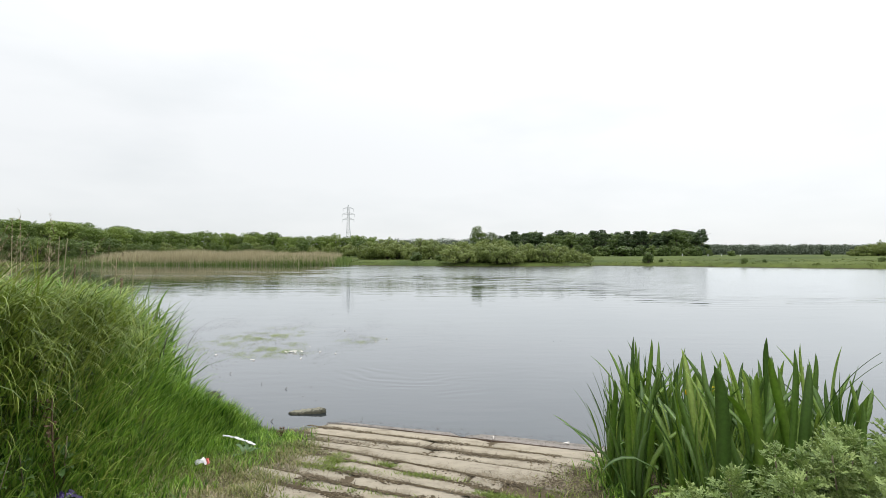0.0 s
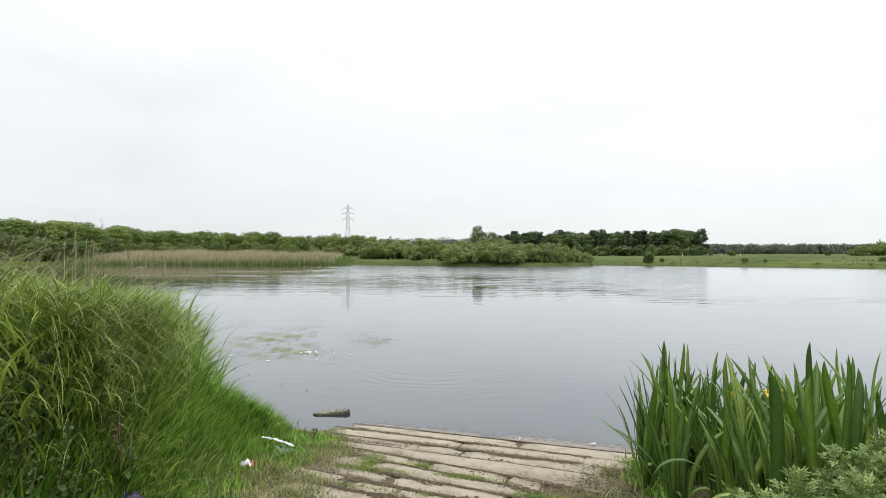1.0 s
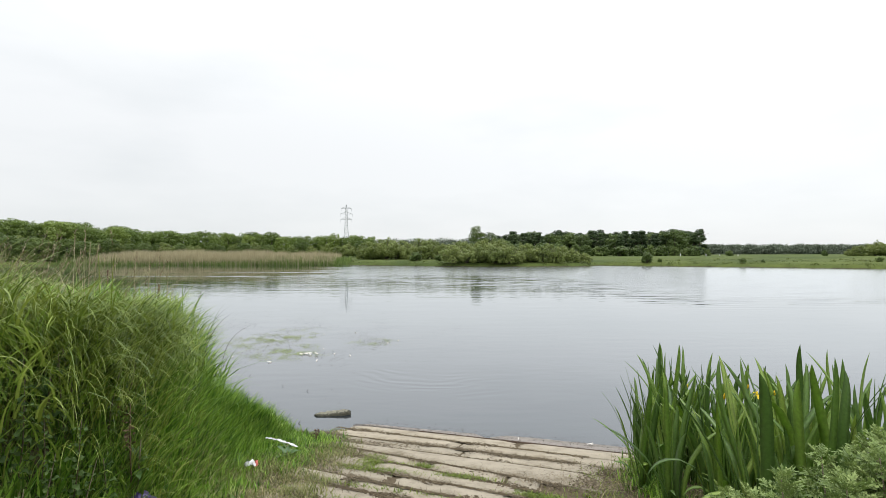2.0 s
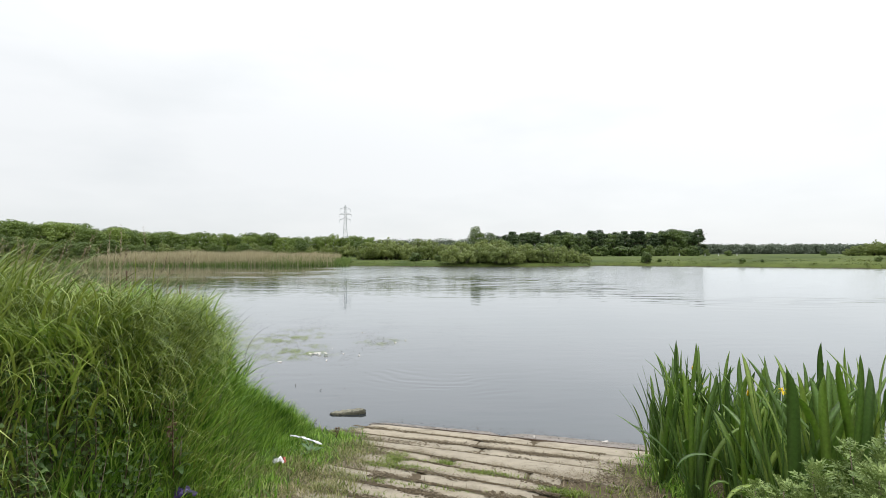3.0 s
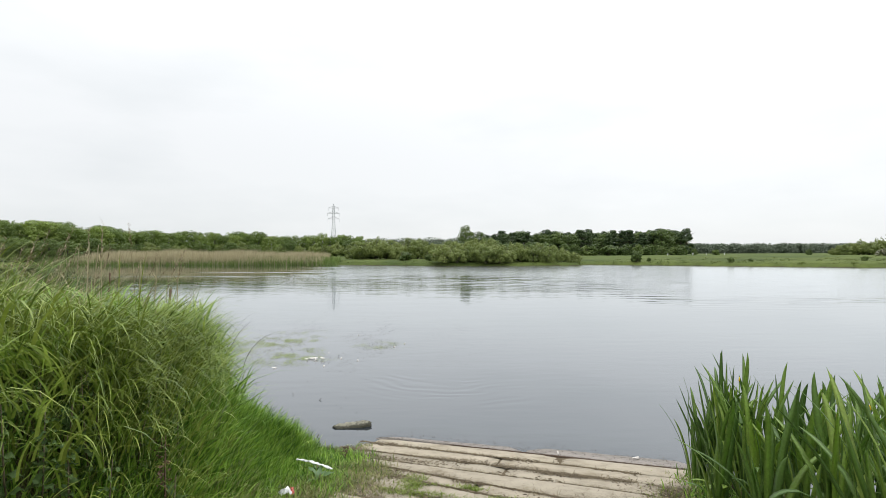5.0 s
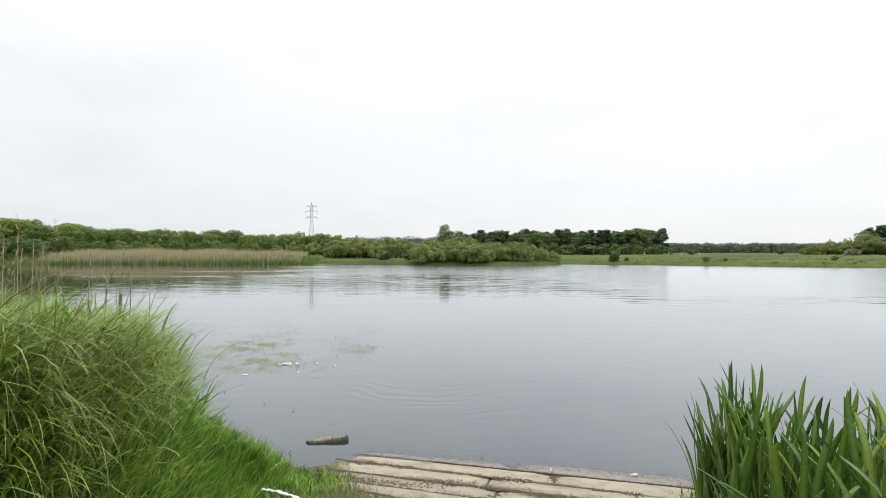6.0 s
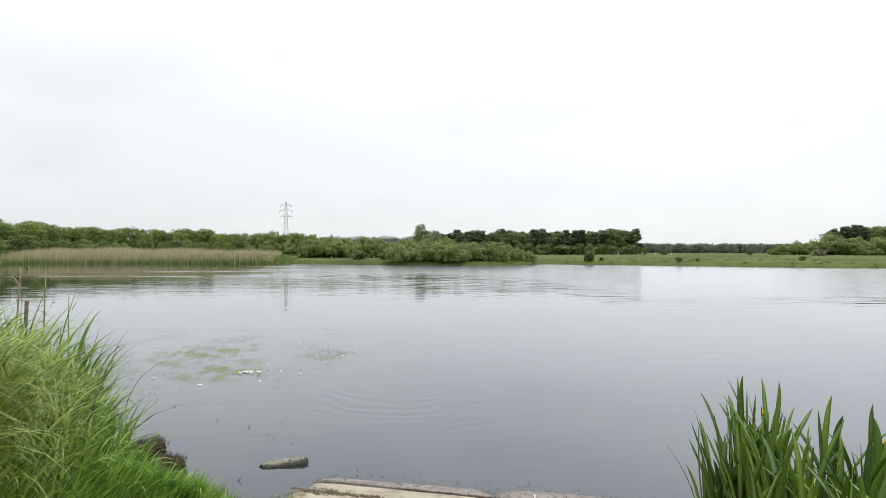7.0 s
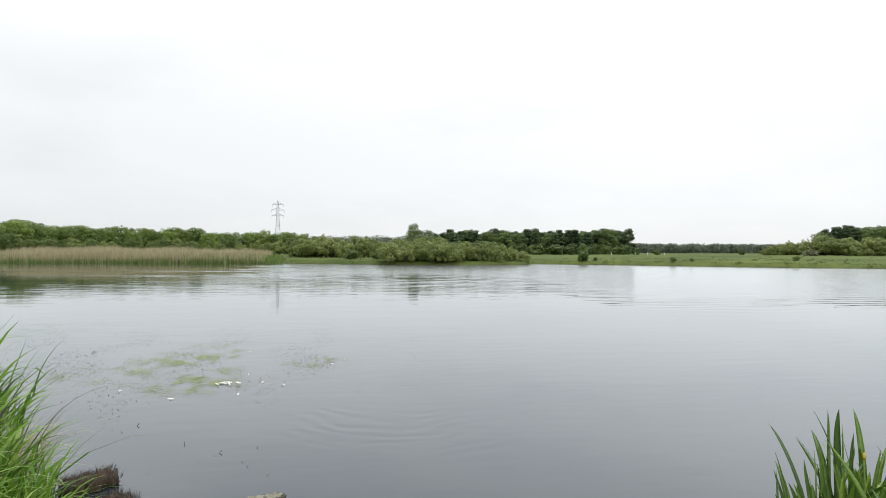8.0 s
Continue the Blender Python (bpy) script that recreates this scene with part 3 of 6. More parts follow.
def make_tree(name, kind, height, width, n, size, material, label, category, seed):
    rng = np.random.default_rng(seed)
    root = thing(name, None, None, label, category, "trees round the lake" if category != "bush" else "bushes round the lake")
    if kind == "bush":
        for k in range(5):
            a = 2 * math.pi * k / 5 + rng.uniform(0, 0.6)
            bm = bmesh.new()
            tube(bm, [(0.05 * math.cos(a), 0.05 * math.sin(a), -0.2), (0.12 * width * math.cos(a), 0.12 * width * math.sin(a), 0.3 * height), (0.28 * width * math.cos(a), 0.28 * width * math.sin(a), 0.72 * height)], [0.06, 0.045, 0.015], 5)
            part("stem", bm_mesh("stem", bm, True), MAT["bark"], root)
    else:
        bm = bmesh.new()
        tube(bm, [(0, 0, -0.3), (rng.normal(0, 0.08), rng.normal(0, 0.08), 0.35 * height), (rng.normal(0, 0.15), rng.normal(0, 0.15), 0.9 * height)], [0.022 * height, 0.016 * height, 0.004 * height], 7)
        for k in range(7):
            a, z = rng.uniform(0, 2 * math.pi), rng.uniform(0.2, 0.7)
            tube(bm, [(0, 0, z * height), (0.18 * width * math.cos(a), 0.18 * width * math.sin(a), (z + 0.09) * height), (0.36 * width * math.cos(a), 0.36 * width * math.sin(a), (z + 0.15) * height)], [0.008 * height, 0.006 * height, 0.002 * height], 5)
        part("trunk", bm_mesh("trunk", bm, True), MAT["bark"], root)
    p, d = crown_points(rng, n, height, width, kind)
    part("crown", array_mesh("crown", *leaf_cards(rng, p, d, size, 1.3, 0.25, 3)), MAT[material], root)
    return root


PROTO = {
    "broad": [make_tree("tree", "tree", 9.0, 8.6, 7000, 0.27, "broadleaf", "leafy green broadleaf tree in a lakeside wood", "tree", 11 + k) for k in range(4)],
    "oak": [make_tree("oak_tree", "tree", 9.0, 8.0, 6200, 0.27, "oak", "dark green broadleaf tree among lakeside pines", "tree", 21 + k) for k in range(3)],
    "willow": [make_tree("willow_bush", "bush", 4.4, 5.0, 4200, 0.185, "willow", "dense grey-green willow bush on the lake shore", "bush", 31 + k) for k in range(4)],
    "pine": [make_tree("pine_tree", "pine", 9.0, 6.4, 5000, 0.29, "pine", "dark green pine tree in a lakeside plantation", "tree", 51 + k) for k in range(3)],
    "shrub": [make_tree("shrub", "bush", 1.8, 2.4, 1800, 0.16, "oak", "small green shrub growing on the grassy shore", "bush", 71 + k) for k in range(2)],
    "blossom": [make_tree("hawthorn_bush", "bush", 1.7, 2.6, 900, 0.2, "blossom", "hawthorn bush covered in pale blossom in a field", "bush", 81)],
}
used = {}
plant_rng = np.random.default_rng(5)
EYE_X, EYE_Y = 0.55, -0.27


def plant(kind, bearing, ahead, height):
    """A copy at a bearing (metres to the right for each metre ahead) and a distance ahead of the slipway's head."""
    x, y = EYE_X + bearing * ahead, EYE_Y + ahead
    protos = PROTO[kind]
    k = int(plant_rng.integers(len(protos)))
    full = {"broad": 9.0, "oak": 9.0, "willow": 4.4, "pine": 9.0, "shrub": 1.8, "blossom": 1.7}[kind]
    f = height / full
    wide = f * plant_rng.uniform(0.78, 1.25) * (1.22 if kind in ("oak", "pine") else 1.0)
    m = pose(x, y, land_at(x, y) - 0.05, 0, 0, plant_rng.uniform(0, 360))
    if (kind, k) not in used:
        ob = used[kind, k] = protos[k]
        ob.matrix_basis = m
    else:
        ob = copy_thing(protos[k], m)
    ob.scale = (wide, wide, f)
    return ob


def skyline(stops, b):
    return float(np.interp(b, [q[0] for q in stops], [q[1] for q in stops]))


def wood(kinds, b0, b1, step, tops, depth, rows=2, gap=9.0, share=None, jitter=0.20):
    """Rows of trees between two bearings; tops: rise of the skyline over eye height for each metre ahead."""
    for r in range(rows):
        b = b0 + (r % 2) * step * 0.5
        while b < b1:
            ahead = skyline(depth, b) + r * gap + plant_rng.uniform(-0.3, 0.3) * gap
            h = 1.13 * (1.94 + skyline(tops, b) * ahead - 1.0) * plant_rng.uniform(1 - 1.3 * jitter, 1 + 0.5 * jitter)
            kind = kinds[int(plant_rng.choice(len(kinds), p=share))] if share else kinds[int(plant_rng.integers(len(kinds)))]
            plant(kind, b + plant_rng.uniform(-0.25, 0.25) * step, ahead, h)
            b += step


LEFT_TOPS = [(-1.1, 0.068), (-0.82, 0.063), (-0.72, 0.061), (-0.66, 0.053), (-0.60, 0.047), (-0.50, 0.039), (-0.38, 0.037), (-0.15, 0.031)]
wood(["broad"], -1.0, -0.58, 0.022, LEFT_TOPS, [(-1.1, 120), (-0.7, 128), (-0.58, 138)], 2, 8.0, None, 0.13)
wood(["oak", "willow"], -0.98, -0.66, 0.026, [(-1, 0.040), (-0.74, 0.036), (-0.66, 0.026)], [(-1, 109.5), (-0.66, 112)], 2, 4.0, (0.7, 0.3))
wood(["broad"], -0.60, -0.12, 0.020, LEFT_TOPS, [(-0.6, 150), (-0.4, 165), (-0.12, 185)], 2, 8.0, None, 0.13)
wood(["oak", "willow"], -0.66, -0.13, 0.021, [(-0.66, 0.030), (-0.5, 0.024), (-0.3, 0.022), (-0.13, 0.020)], [(-0.66, 126), (-0.5, 134), (-0.13, 150)], 1, 3.0, (0.55, 0.45), 0.16)
wood(["willow"], -0.155, 0.12, 0.024, [(-0.155, 0.026), (-0.1, 0.033), (0.0, 0.030), (0.12, 0.027)], [(-0.155, 118), (0.1, 110)], 2, 4.0)
wood(["willow"], 0.022, 0.272, 0.0235, [(0.02, 0.027), (0.12, 0.026), (0.2, 0.022), (0.25, 0.012), (0.275, 0.002)], [(0.02, 90.2), (0.13, 89.2), (0.25, 91.0), (0.275, 94.0)], 3, 3.0)
for b, tall in ((0.061, 8.0), (0.084, 6.6)):
    lone = plant("oak", b, 128, tall)
    lone.scale = (0.62, 0.62, lone.scale.z)
wood(["oak", "pine"], 0.10, 0.475, 0.019, [(0.1, 0.030), (0.13, 0.036), (0.17, 0.035), (0.22, 0.037), (0.33, 0.035), (0.39, 0.039), (0.47, 0.037), (0.5, 0.02)], [(0.1, 165), (0.5, 172)], 3, 6.0, (0.5, 0.5), 0.10)
wood(["oak", "shrub"], 0.12, 0.495, 0.020, [(0.10, 0.022), (0.24, 0.021), (0.3, 0.018), (0.45, 0.014), (0.5, 0.006)], [(0.1, 152), (0.24, 154), (0.5, 160)], 1, 4.0)
wood(["pine", "oak"], 0.87, 1.35, 0.026, [(0.87, 0.043), (0.92, 0.050), (1.35, 0.052)], [(0.87, 136), (1.35, 120)], 2, 8.0, (0.6, 0.4), 0.09)
wood(["willow"], 0.75, 1.25, 0.021, [(0.745, 0.010), (0.77, 0.018), (0.80, 0.025), (0.86, 0.033), (0.9, 0.030), (1.35, 0.028)], [(0.75, 122), (1.35, 108)], 2, 4.0)
plant("blossom", 0.842, 108, 1.9)
plant("shrub", 0.372, 91.0, 2.3)
plant("shrub", 0.396, 91.0, 0.8)
plant("shrub", 0.548, 83.5, 0.9)
plant("shrub", 0.585, 82.0, 0.6)
plant("shrub", 0.80, 75.0, 0.9)
plant("shrub", -0.053, 99.0, 1.9)
plant("shrub", -0.009, 96.5, 1.5)
plant("shrub", 0.525, 150.0, 2.0)
plant("shrub", 0.70, 150.0, 2.0)
for kind, protos in PROTO.items():
    for k, ob in enumerate(protos):
        if (kind, k) not in used:
            plant_k = EYE_X + 0.3 * 185
            ob.matrix_basis = pose(plant_k + 4 * k, 196, land_at(plant_k + 4 * k, 196))

# the far plantation beyond the field, too far to count its trees; haze is in its colour
rng = np.random.default_rng(90)
fv, ff, count = [], [], 0
for k in range(430):
    b, ahead, tall = rng.uniform(0.44, 0.84), rng.uniform(520, 560), rng.uniform(8.5, 11.8)
    if k >= 330:
        b, ahead, tall = rng.uniform(-0.16, 0.16), rng.uniform(300, 330), rng.uniform(9.6, 11.4)
    p, d = crown_points(rng, 330 if k >= 330 else 150, tall, rng.uniform(10, 16), "tree")
    v, f = leaf_cards(rng, p + np.array([EYE_X + b * ahead, EYE_Y + ahead, 1.0]), d, 0.6 if k >= 330 else 1.1, 1.3, 0.2)
    fv.append(v), ff.append(f + count)
    count += len(v)
thing("distant_wood", array_mesh("distant_wood", np.concatenate(fv), np.concatenate(ff)), MAT["hazed_leaf"], "dark distant plantation beyond the lakeside field, greyed with painted haze", "wood", kind="stuff")


# ---- pylon ----
def make_pylon(x, y, rise=44.6):
    root = thing("pylon", None, None, "grey steel lattice electricity pylon beyond the wood", "pylon")
    z0 = land_at(x, y)
    root.matrix_basis = pose(x, y, z0, 0, 0, 12)

    def half(z):
        return float(np.interp(z, [0, 0.55 * rise, 0.93 * rise, rise], [3.6, 1.3, 0.75, 0.15]))
    levels = [0, 5, 9.5, 13.5, 17, 20.3, 23.3, 26.2, 28.8, 31.3, 33.8, 36.2, 38.5, 40.8, 42.8, rise]
    corners = [(-1, -1), (1, -1), (1, 1), (-1, 1)]
    for cx, cy in corners:
        bm = bmesh.new()
        tube(bm, [(cx * half(a), cy * half(a), a) for a in levels], [0.14] * len(levels), 4)
        part("leg", bm_mesh("leg", bm), MAT["steel"], root)
    bm = bmesh.new()
    for a, b in zip(levels, levels[1:]):
        for (ax, ay), (bx, by) in zip(corners, corners[1:] + corners[:1]):
            beam(bm, (ax * half(a), ay * half(a), a), (bx * half(b), by * half(b), b), 0.065)
            beam(bm, (bx * half(a), by * half(a), a), (ax * half(b), ay * half(b), b), 0.065)
            beam(bm, (ax * half(b), ay * half(b), b), (bx * half(b), by * half(b), b), 0.08)
    part("bracing", bm_mesh("bracing", bm), MAT["steel"], root)
    for z, reach in ((31.6, 4.9), (36.4, 5.3), (41.2, 4.5)):
        for sx in (-1, 1):
            bm = bmesh.new()
            for cy in (-1, 1):
                beam(bm, (sx * half(z), cy * half(z), z), (sx * reach, 0, z + 0.1), 0.13)
                beam(bm, (sx * half(z + 1.6), cy * half(z + 1.6), z + 1.6), (sx * reach, 0, z + 0.1), 0.12)
            arm = part("crossarm", bm_mesh("crossarm", bm), MAT["steel"], root)
            bm = bmesh.new()
            beam(bm, (sx * reach, 0, z + 0.1), (sx * reach, 0, z - 2.3), 0.11, 6)
            part("insulator", bm_mesh("insulator", bm), MAT["steel"], arm)
    return root


make_pylon(-85.0, 480.0)


# ---- posts on the far shore ----
def make_post(x, y, tall, r, material, label, name, cap):
    root = thing(name, None, None, label, "post")
    root.matrix_basis = pose(x, y, land_at(x, y) - 0.05)
    bm = bmesh.new()
    beam(bm, (0, 0, 0), (0, 0, tall), r, 8)
    part("shaft", bm_mesh("shaft", bm), MAT["bark"] if cap else MAT[material], root)
    bm = bmesh.new()
    if cap:
        bmesh.ops.create_cube(bm, size=1, matrix=pose(0, -r - 0.04, tall - 0.3) @ Matrix.Diagonal((0.36, 0.06, 0.7, 1)))
        bmesh.ops.bevel(bm, geom=bm.edges[:], offset=0.02, segments=1, affect="EDGES")
        part("board", bm_mesh("board", bm), MAT[material], root, "rust-red board")
    else:
        bmesh.ops.create_cone(bm, cap_ends=True, segments=8, radius1=r * 1.15, radius2=0.02, depth=0.1, matrix=pose(0, 0, tall + 0.05))
        part("cap", bm_mesh("cap", bm), MAT[material], root)


make_post(0.4, 100.0, 1.5, 0.07, "rust_paint", "slim post with a rust-red board on the far bank", "marker_post", True)
for b in (0.435, 0.507, 0.541, 0.482):
    make_post(EYE_X + b * 150, EYE_Y + 150, 0.6, 0.09, "white_paint", "short white marker post at the field edge", "field_post", False)

# ---- reed bed along the far shore ----
def shore_strip(rng, n, x0, x1, lo, hi):
    """Random plan points along the far shore between two x, lo to hi metres inland."""
    x = rng.uniform(x0, x1, n)
    top = SHORE[19:26][::-1]
    y = np.interp(x, top[:, 0], top[:, 1]) + rng.uniform(lo, hi, n)
    return np.stack([x, y], 1)


rng = np.random.default_rng(7)
q = shore_strip(rng, 26000, -74, -20, -1.2, 7.0)
thin = rng.uniform(0, 1, len(q)) < np.interp(q[:, 0], [-74, -66, -62, -28, -20], [0.25, 0.4, 1, 1, 0.5])
q = q[thin]
wave = 1 + 0.07 * np.sin(q[:, 0] * 0.45) + 0.05 * np.sin(q[:, 0] * 1.7)
lean = np.column_stack([np.cos(a := rng.uniform(-0.9, 0.9, len(q))), np.sin(a)])
h = np.interp(q[:, 0], [-74, -64, -40, -20], [1.5, 2.3, 2.2, 1.7]) * wave * rng.uniform(0.75, 1.1, len(q))
reeds = blades("reed_bed", np.column_stack([q, np.maximum(land(q), -0.15)]), h, np.full(len(q), 0.055), lean, rng.uniform(0.02, 0.22, len(q)), 3, rng)
thing("reed_bed", reeds, MAT["dry_reed"], "bed of dry straw-coloured reeds on the far shore", "reeds", kind="stuff")
q = shore_strip(rng, 14000, -76, -17, -1.6, 3.0)
lean = np.column_stack([np.cos(a := rng.uniform(0, 6.28, len(q))), np.sin(a)])
h = np.interp(q[:, 0], [-76, -60, -45, -30, -17], [1.3, 1.05, 1.1, 1.45, 1.2]) * rng.uniform(0.6, 1.15, len(q))
green = blades("young_reeds", np.column_stack([q, np.maximum(land(q), -0.15)]), h, np.full(len(q), 0.06), lean, rng.uniform(0.05, 0.4, len(q)), 3, rng)
thing("young_reeds", green, MAT["green_reed"], "fresh green reeds growing up through the old bed", "reeds", kind="stuff")

# rough grass along the far waterline and over the near part of the field
rng = np.random.default_rng(8)
pts = []
for a, b in zip(SHORE[9:24], SHORE[10:25]):
    n = int(np.hypot(*(b - a)) * 100)
    f = rng.uniform(0, 1, n)[:, None]
    d = (b - a) / np.hypot(*(b - a))
    pts.append(a + f * (b - a) + np.array([d[1], -d[0]]) * rng.exponential(np.where(rng.uniform(0, 1, n) < 0.35, 1.2, 14.0))[:, None])
q = np.concatenate(pts)
q = q[shore_distance(q) > 0.05]
heights, widths = rng.uniform(0.08, 0.22, len(q)), rng.uniform(0.03, 0.06, len(q))
# coarse tussocks stand scattered over it
heart = q[rng.choice(len(q), 560, replace=False)]
owner = rng.integers(0, 560, 11000)
tq = heart[owner] + rng.normal(0, 0.22, (11000, 2)) * rng.uniform(0.5, 1.8, 560)[owner][:, None]
inland = shore_distance(tq) > 0.1
tq, owner = tq[inland], owner[inland]
q = np.concatenate([q, tq])
heights = np.concatenate([heights, (rng.uniform(0.18, 0.45, 560)[owner]) * rng.uniform(0.6, 1.1, len(tq))])
widths = np.concatenate([widths, rng.uniform(0.03, 0.07, len(tq))])
lean = np.column_stack([np.cos(a := rng.uniform(0, 6.28, len(q))), np.sin(a)])
fringe = blades("shore_grass", np.column_stack([q, land(q) - 0.02]), heights, widths, lean, rng.uniform(0.4, 1.3, len(q)), 2, rng)
thing("shore_grass", fringe, MAT["field_grass"], "rough green grass along the far bank", "grass", kind="stuff")


# ---- slipway of cast planks ----
LINES = [(0.06, 0.05), (0.33, 0.085), (0.69, 0.065), (0.97, 0.09), (1.10, 0.215), (1.30, 0.255), (1.66, 0.19), (1.96, 0.17), (2.22, 0.16), (2.52, 0.155), (2.82, 0.15), (3.12, 0.145), (3.43, 0.14), (3.75, 0.135), (4.06, 0.13)]
STARTS = [-0.03, -0.09, -0.06, 0.05, 0.16, 0.17, 0.44, 0.40, 0.56, 0.50, 0.66, 0.58, 0.72, 0.66]
JOINTS = [[1.9], [1.36], [1.47], [], [1.33, 2.02], [0.92], [1.22], [0.95], [1.7], [1.4], [1.2], [1.5], [1.1], [1.6]]


def slip_point(u, s, lift=0.0):
    p = SLIP + ALONG * u + INLAND * s
    return (p[0], p[1], 0.03 + SLOPE * min(s, 4.2) + lift)


slipway = thing("slipway", None, None, "slipway of worn pale concrete planks running into the lake", "slipway", kind="structure")


def make_plank(u0, u1, near_line, far_line, rng, even=False):
    """A chamfered, uneven plank between two joint lines."""
    n, gap, ch, deep = 10, 0.010, 0.006, 0.13
    lift = rng.uniform(-0.004, 0.006)
    tilt = rng.uniform(-0.003, 0.003)
    if even:
        lift, tilt = lift * 0.25, 0.0
    rows = []
    for k in range(n + 1):
        u = u0 + (u1 - u0) * k / n
        wob = rng.uniform(-0.005, 0.005, 2) * (0.3 if even else 1.0)
        a, b = near_line[0] + near_line[1] * u + gap + wob[0], far_line[0] + far_line[1] * u - gap + wob[1]
        end = 0.012 if k in (0, n) else 0.0
        z = lift + rng.uniform(-0.0015, 0.0015) - end
        rows.append([slip_point(u, a, z - deep), slip_point(u, a, z - ch + tilt), slip_point(u, a + ch, z + tilt), slip_point(u, b - ch, z - tilt), slip_point(u, b, z - ch - tilt), slip_point(u, b, z - deep)])
    v = np.array(rows).reshape(-1, 3)
    f = [(6 * k + j, 6 * k + j + 1, 6 * k + j + 7, 6 * k + j + 6) for k in range(n) for j in range(5)]
    f += [(0, 5, 4, 1), (1, 4, 3, 2), (6 * n, 6 * n + 1, 6 * n + 4, 6 * n + 5), (6 * n + 1, 6 * n + 2, 6 * n + 3, 6 * n + 4)]
    return array_mesh("plank", v, np.array(f))


rng = np.random.default_rng(12)
for r, (near_line, far_line) in enumerate(zip(LINES, LINES[1:])):
    end = 3.15 if r < 2 else (2.75 if r < 4 else 2.62 - 0.06 * r + rng.uniform(-0.1, 0.1))
    cuts = [STARTS[r]] + [c for c in JOINTS[r] if c < end - 0.25] + [end]
    for a, b in zip(cuts, cuts[1:]):
        part("plank", make_plank(a + 0.012, b - 0.012, near_line, far_line, rng, r < 2), MAT["concrete"], slipway)
# the sunken front plank, awash
part("plank", make_plank(-0.1, 1.5, (-0.26, 0.03), (0.02, 0.05), rng), MAT["wet_concrete"], slipway, "front plank awash at the waterline", Matrix.Translation((0, 0, -0.008)))
part("plank", make_plank(1.54, 3.1, (-0.26, 0.03), (0.02, 0.05), rng), MAT["wet_concrete"], slipway, "front plank awash at the waterline", Matrix.Translation((0, 0, -0.010)))

# earth packed into the joints, just under the planks' faces
uu, ss = np.meshgrid(np.linspace(0, 1, 80), np.linspace(0.10, 4.2, 110), indexing="ij")
bed_left = np.interp(ss, [0, 0.3, 1.0, 1.6, 4.2], [0.08, 0.03, 0.12, 0.42, 0.70])
uu = bed_left + uu * (2.75 - bed_left)
bed_rng = np.random.default_rng(14)
lift = -0.016 + bed_rng.normal(0, 0.003, uu.size) + 0.006 * np.sin(uu.ravel() * 9 + 3 * np.sin(ss.ravel() * 7))
bed = np.array([slip_point(u, s, z) for u, s, z in zip(uu.ravel(), ss.ravel(), lift)])
cell = (np.arange(79)[:, None] * 110 + np.arange(109)[None]).ravel()
thing("joint_earth", array_mesh("joint_earth", bed, np.stack([cell, cell + 1, cell + 111, cell + 110], 1)), MAT["earth"], "brown earth packed between the slipway planks", "soil", kind="stuff")

# a dark uneven strip along the joint behind the front plank
strip_rng = np.random.default_rng(15)
su = np.linspace(0.75, 3.1, 95)
half = (0.006 + 0.020 * ease(su, 0.75, 1.5)) * strip_rng.uniform(0.7, 1.3, 95)
mid_line = 0.040 + 0.05 * su + strip_rng.normal(0, 0.003, 95)
ribbon = np.array([slip_point(u, c + f * w, z) for u, c, w in zip(su, mid_line, half) for f, z in ((-1.2, -0.03), (-0.8, -0.002), (0.0, 0.004), (0.8, -0.002), (1.2, -0.03))])
cell = (np.arange(94)[:, None] * 5 + np.arange(4)[None]).ravel()
thing("joint_silt", smooth(array_mesh("joint_silt", ribbon, np.stack([cell, cell + 1, cell + 6, cell + 5], 1))), MAT["peat"], "dark strip in the joint at the slipway's foot", "soil", kind="stuff")

# ---- litter of straw and weeds in the joints ----
rng = np.random.default_rng(13)
us = []
for r, line in enumerate(LINES[1:]):
    n = 1700
    u = STARTS[min(r, len(STARTS) - 1)] - 0.1 + rng.uniform(0, 1, n) ** 1.1 * min(2.9, 2.7 - 0.06 * r - STARTS[min(r, len(STARTS) - 1)])
    keep = np.sin(u * 7.3 + r * 2.1) + np.sin(u * 17 + r) * 0.6 + rng.normal(0, 0.5, n) > 0.0
    us.append(np.column_stack([u, line[0] + line[1] * u + rng.normal(0, 0.016, n)])[keep])
for cu, cs, ru, rs, n in ((2.45, 1.50, 0.32, 0.12, 1500), (2.0, 0.86, 0.20, 0.035, 420), (0.3, 0.92, 0.32, 0.05, 420), (2.75, 1.1, 0.25, 0.2, 500), (0.30, 1.35, 0.28, 0.10, 500), (0.5, 1.8, 0.25, 0.08, 400), (0.2, 2.0, 0.3, 0.3, 600), (0.55, 2.35, 0.3, 0.06, 300), (0.45, 1.75, 0.22, 0.35, 1500), (0.6, 2.4, 0.25, 0.4, 1500), (0.1, 1.2, 0.2, 0.3, 900), (1.05, 0.72, 0.16, 0.03, 300), (1.5, 0.74, 0.2, 0.03, 260)):
    us.append(np.column_stack([cu + rng.normal(0, ru, n), cs + rng.normal(0, rs, n) + 0.2 * rng.normal(0, ru, n) * 0.3]))
us = np.concatenate(us)
roots = np.array([slip_point(u, s, -0.004) for u, s in us])
lean = np.column_stack([np.cos(a := rng.normal(0.0, 1.1, len(us)) - 0.3), np.sin(a)]) * rng.choice([-1, 1], len(us))[:, None]
straw = blades("straw_litter", roots, rng.uniform(0.03, 0.11, len(us)), rng.uniform(0.003, 0.008, len(us)), lean, rng.uniform(0.8, 1.1, len(us)), 2, rng, 0.75)
thing("straw_litter", straw, MAT["straw"], "dry straw and leaf litter lying in the slipway joints", "litter", kind="stuff")

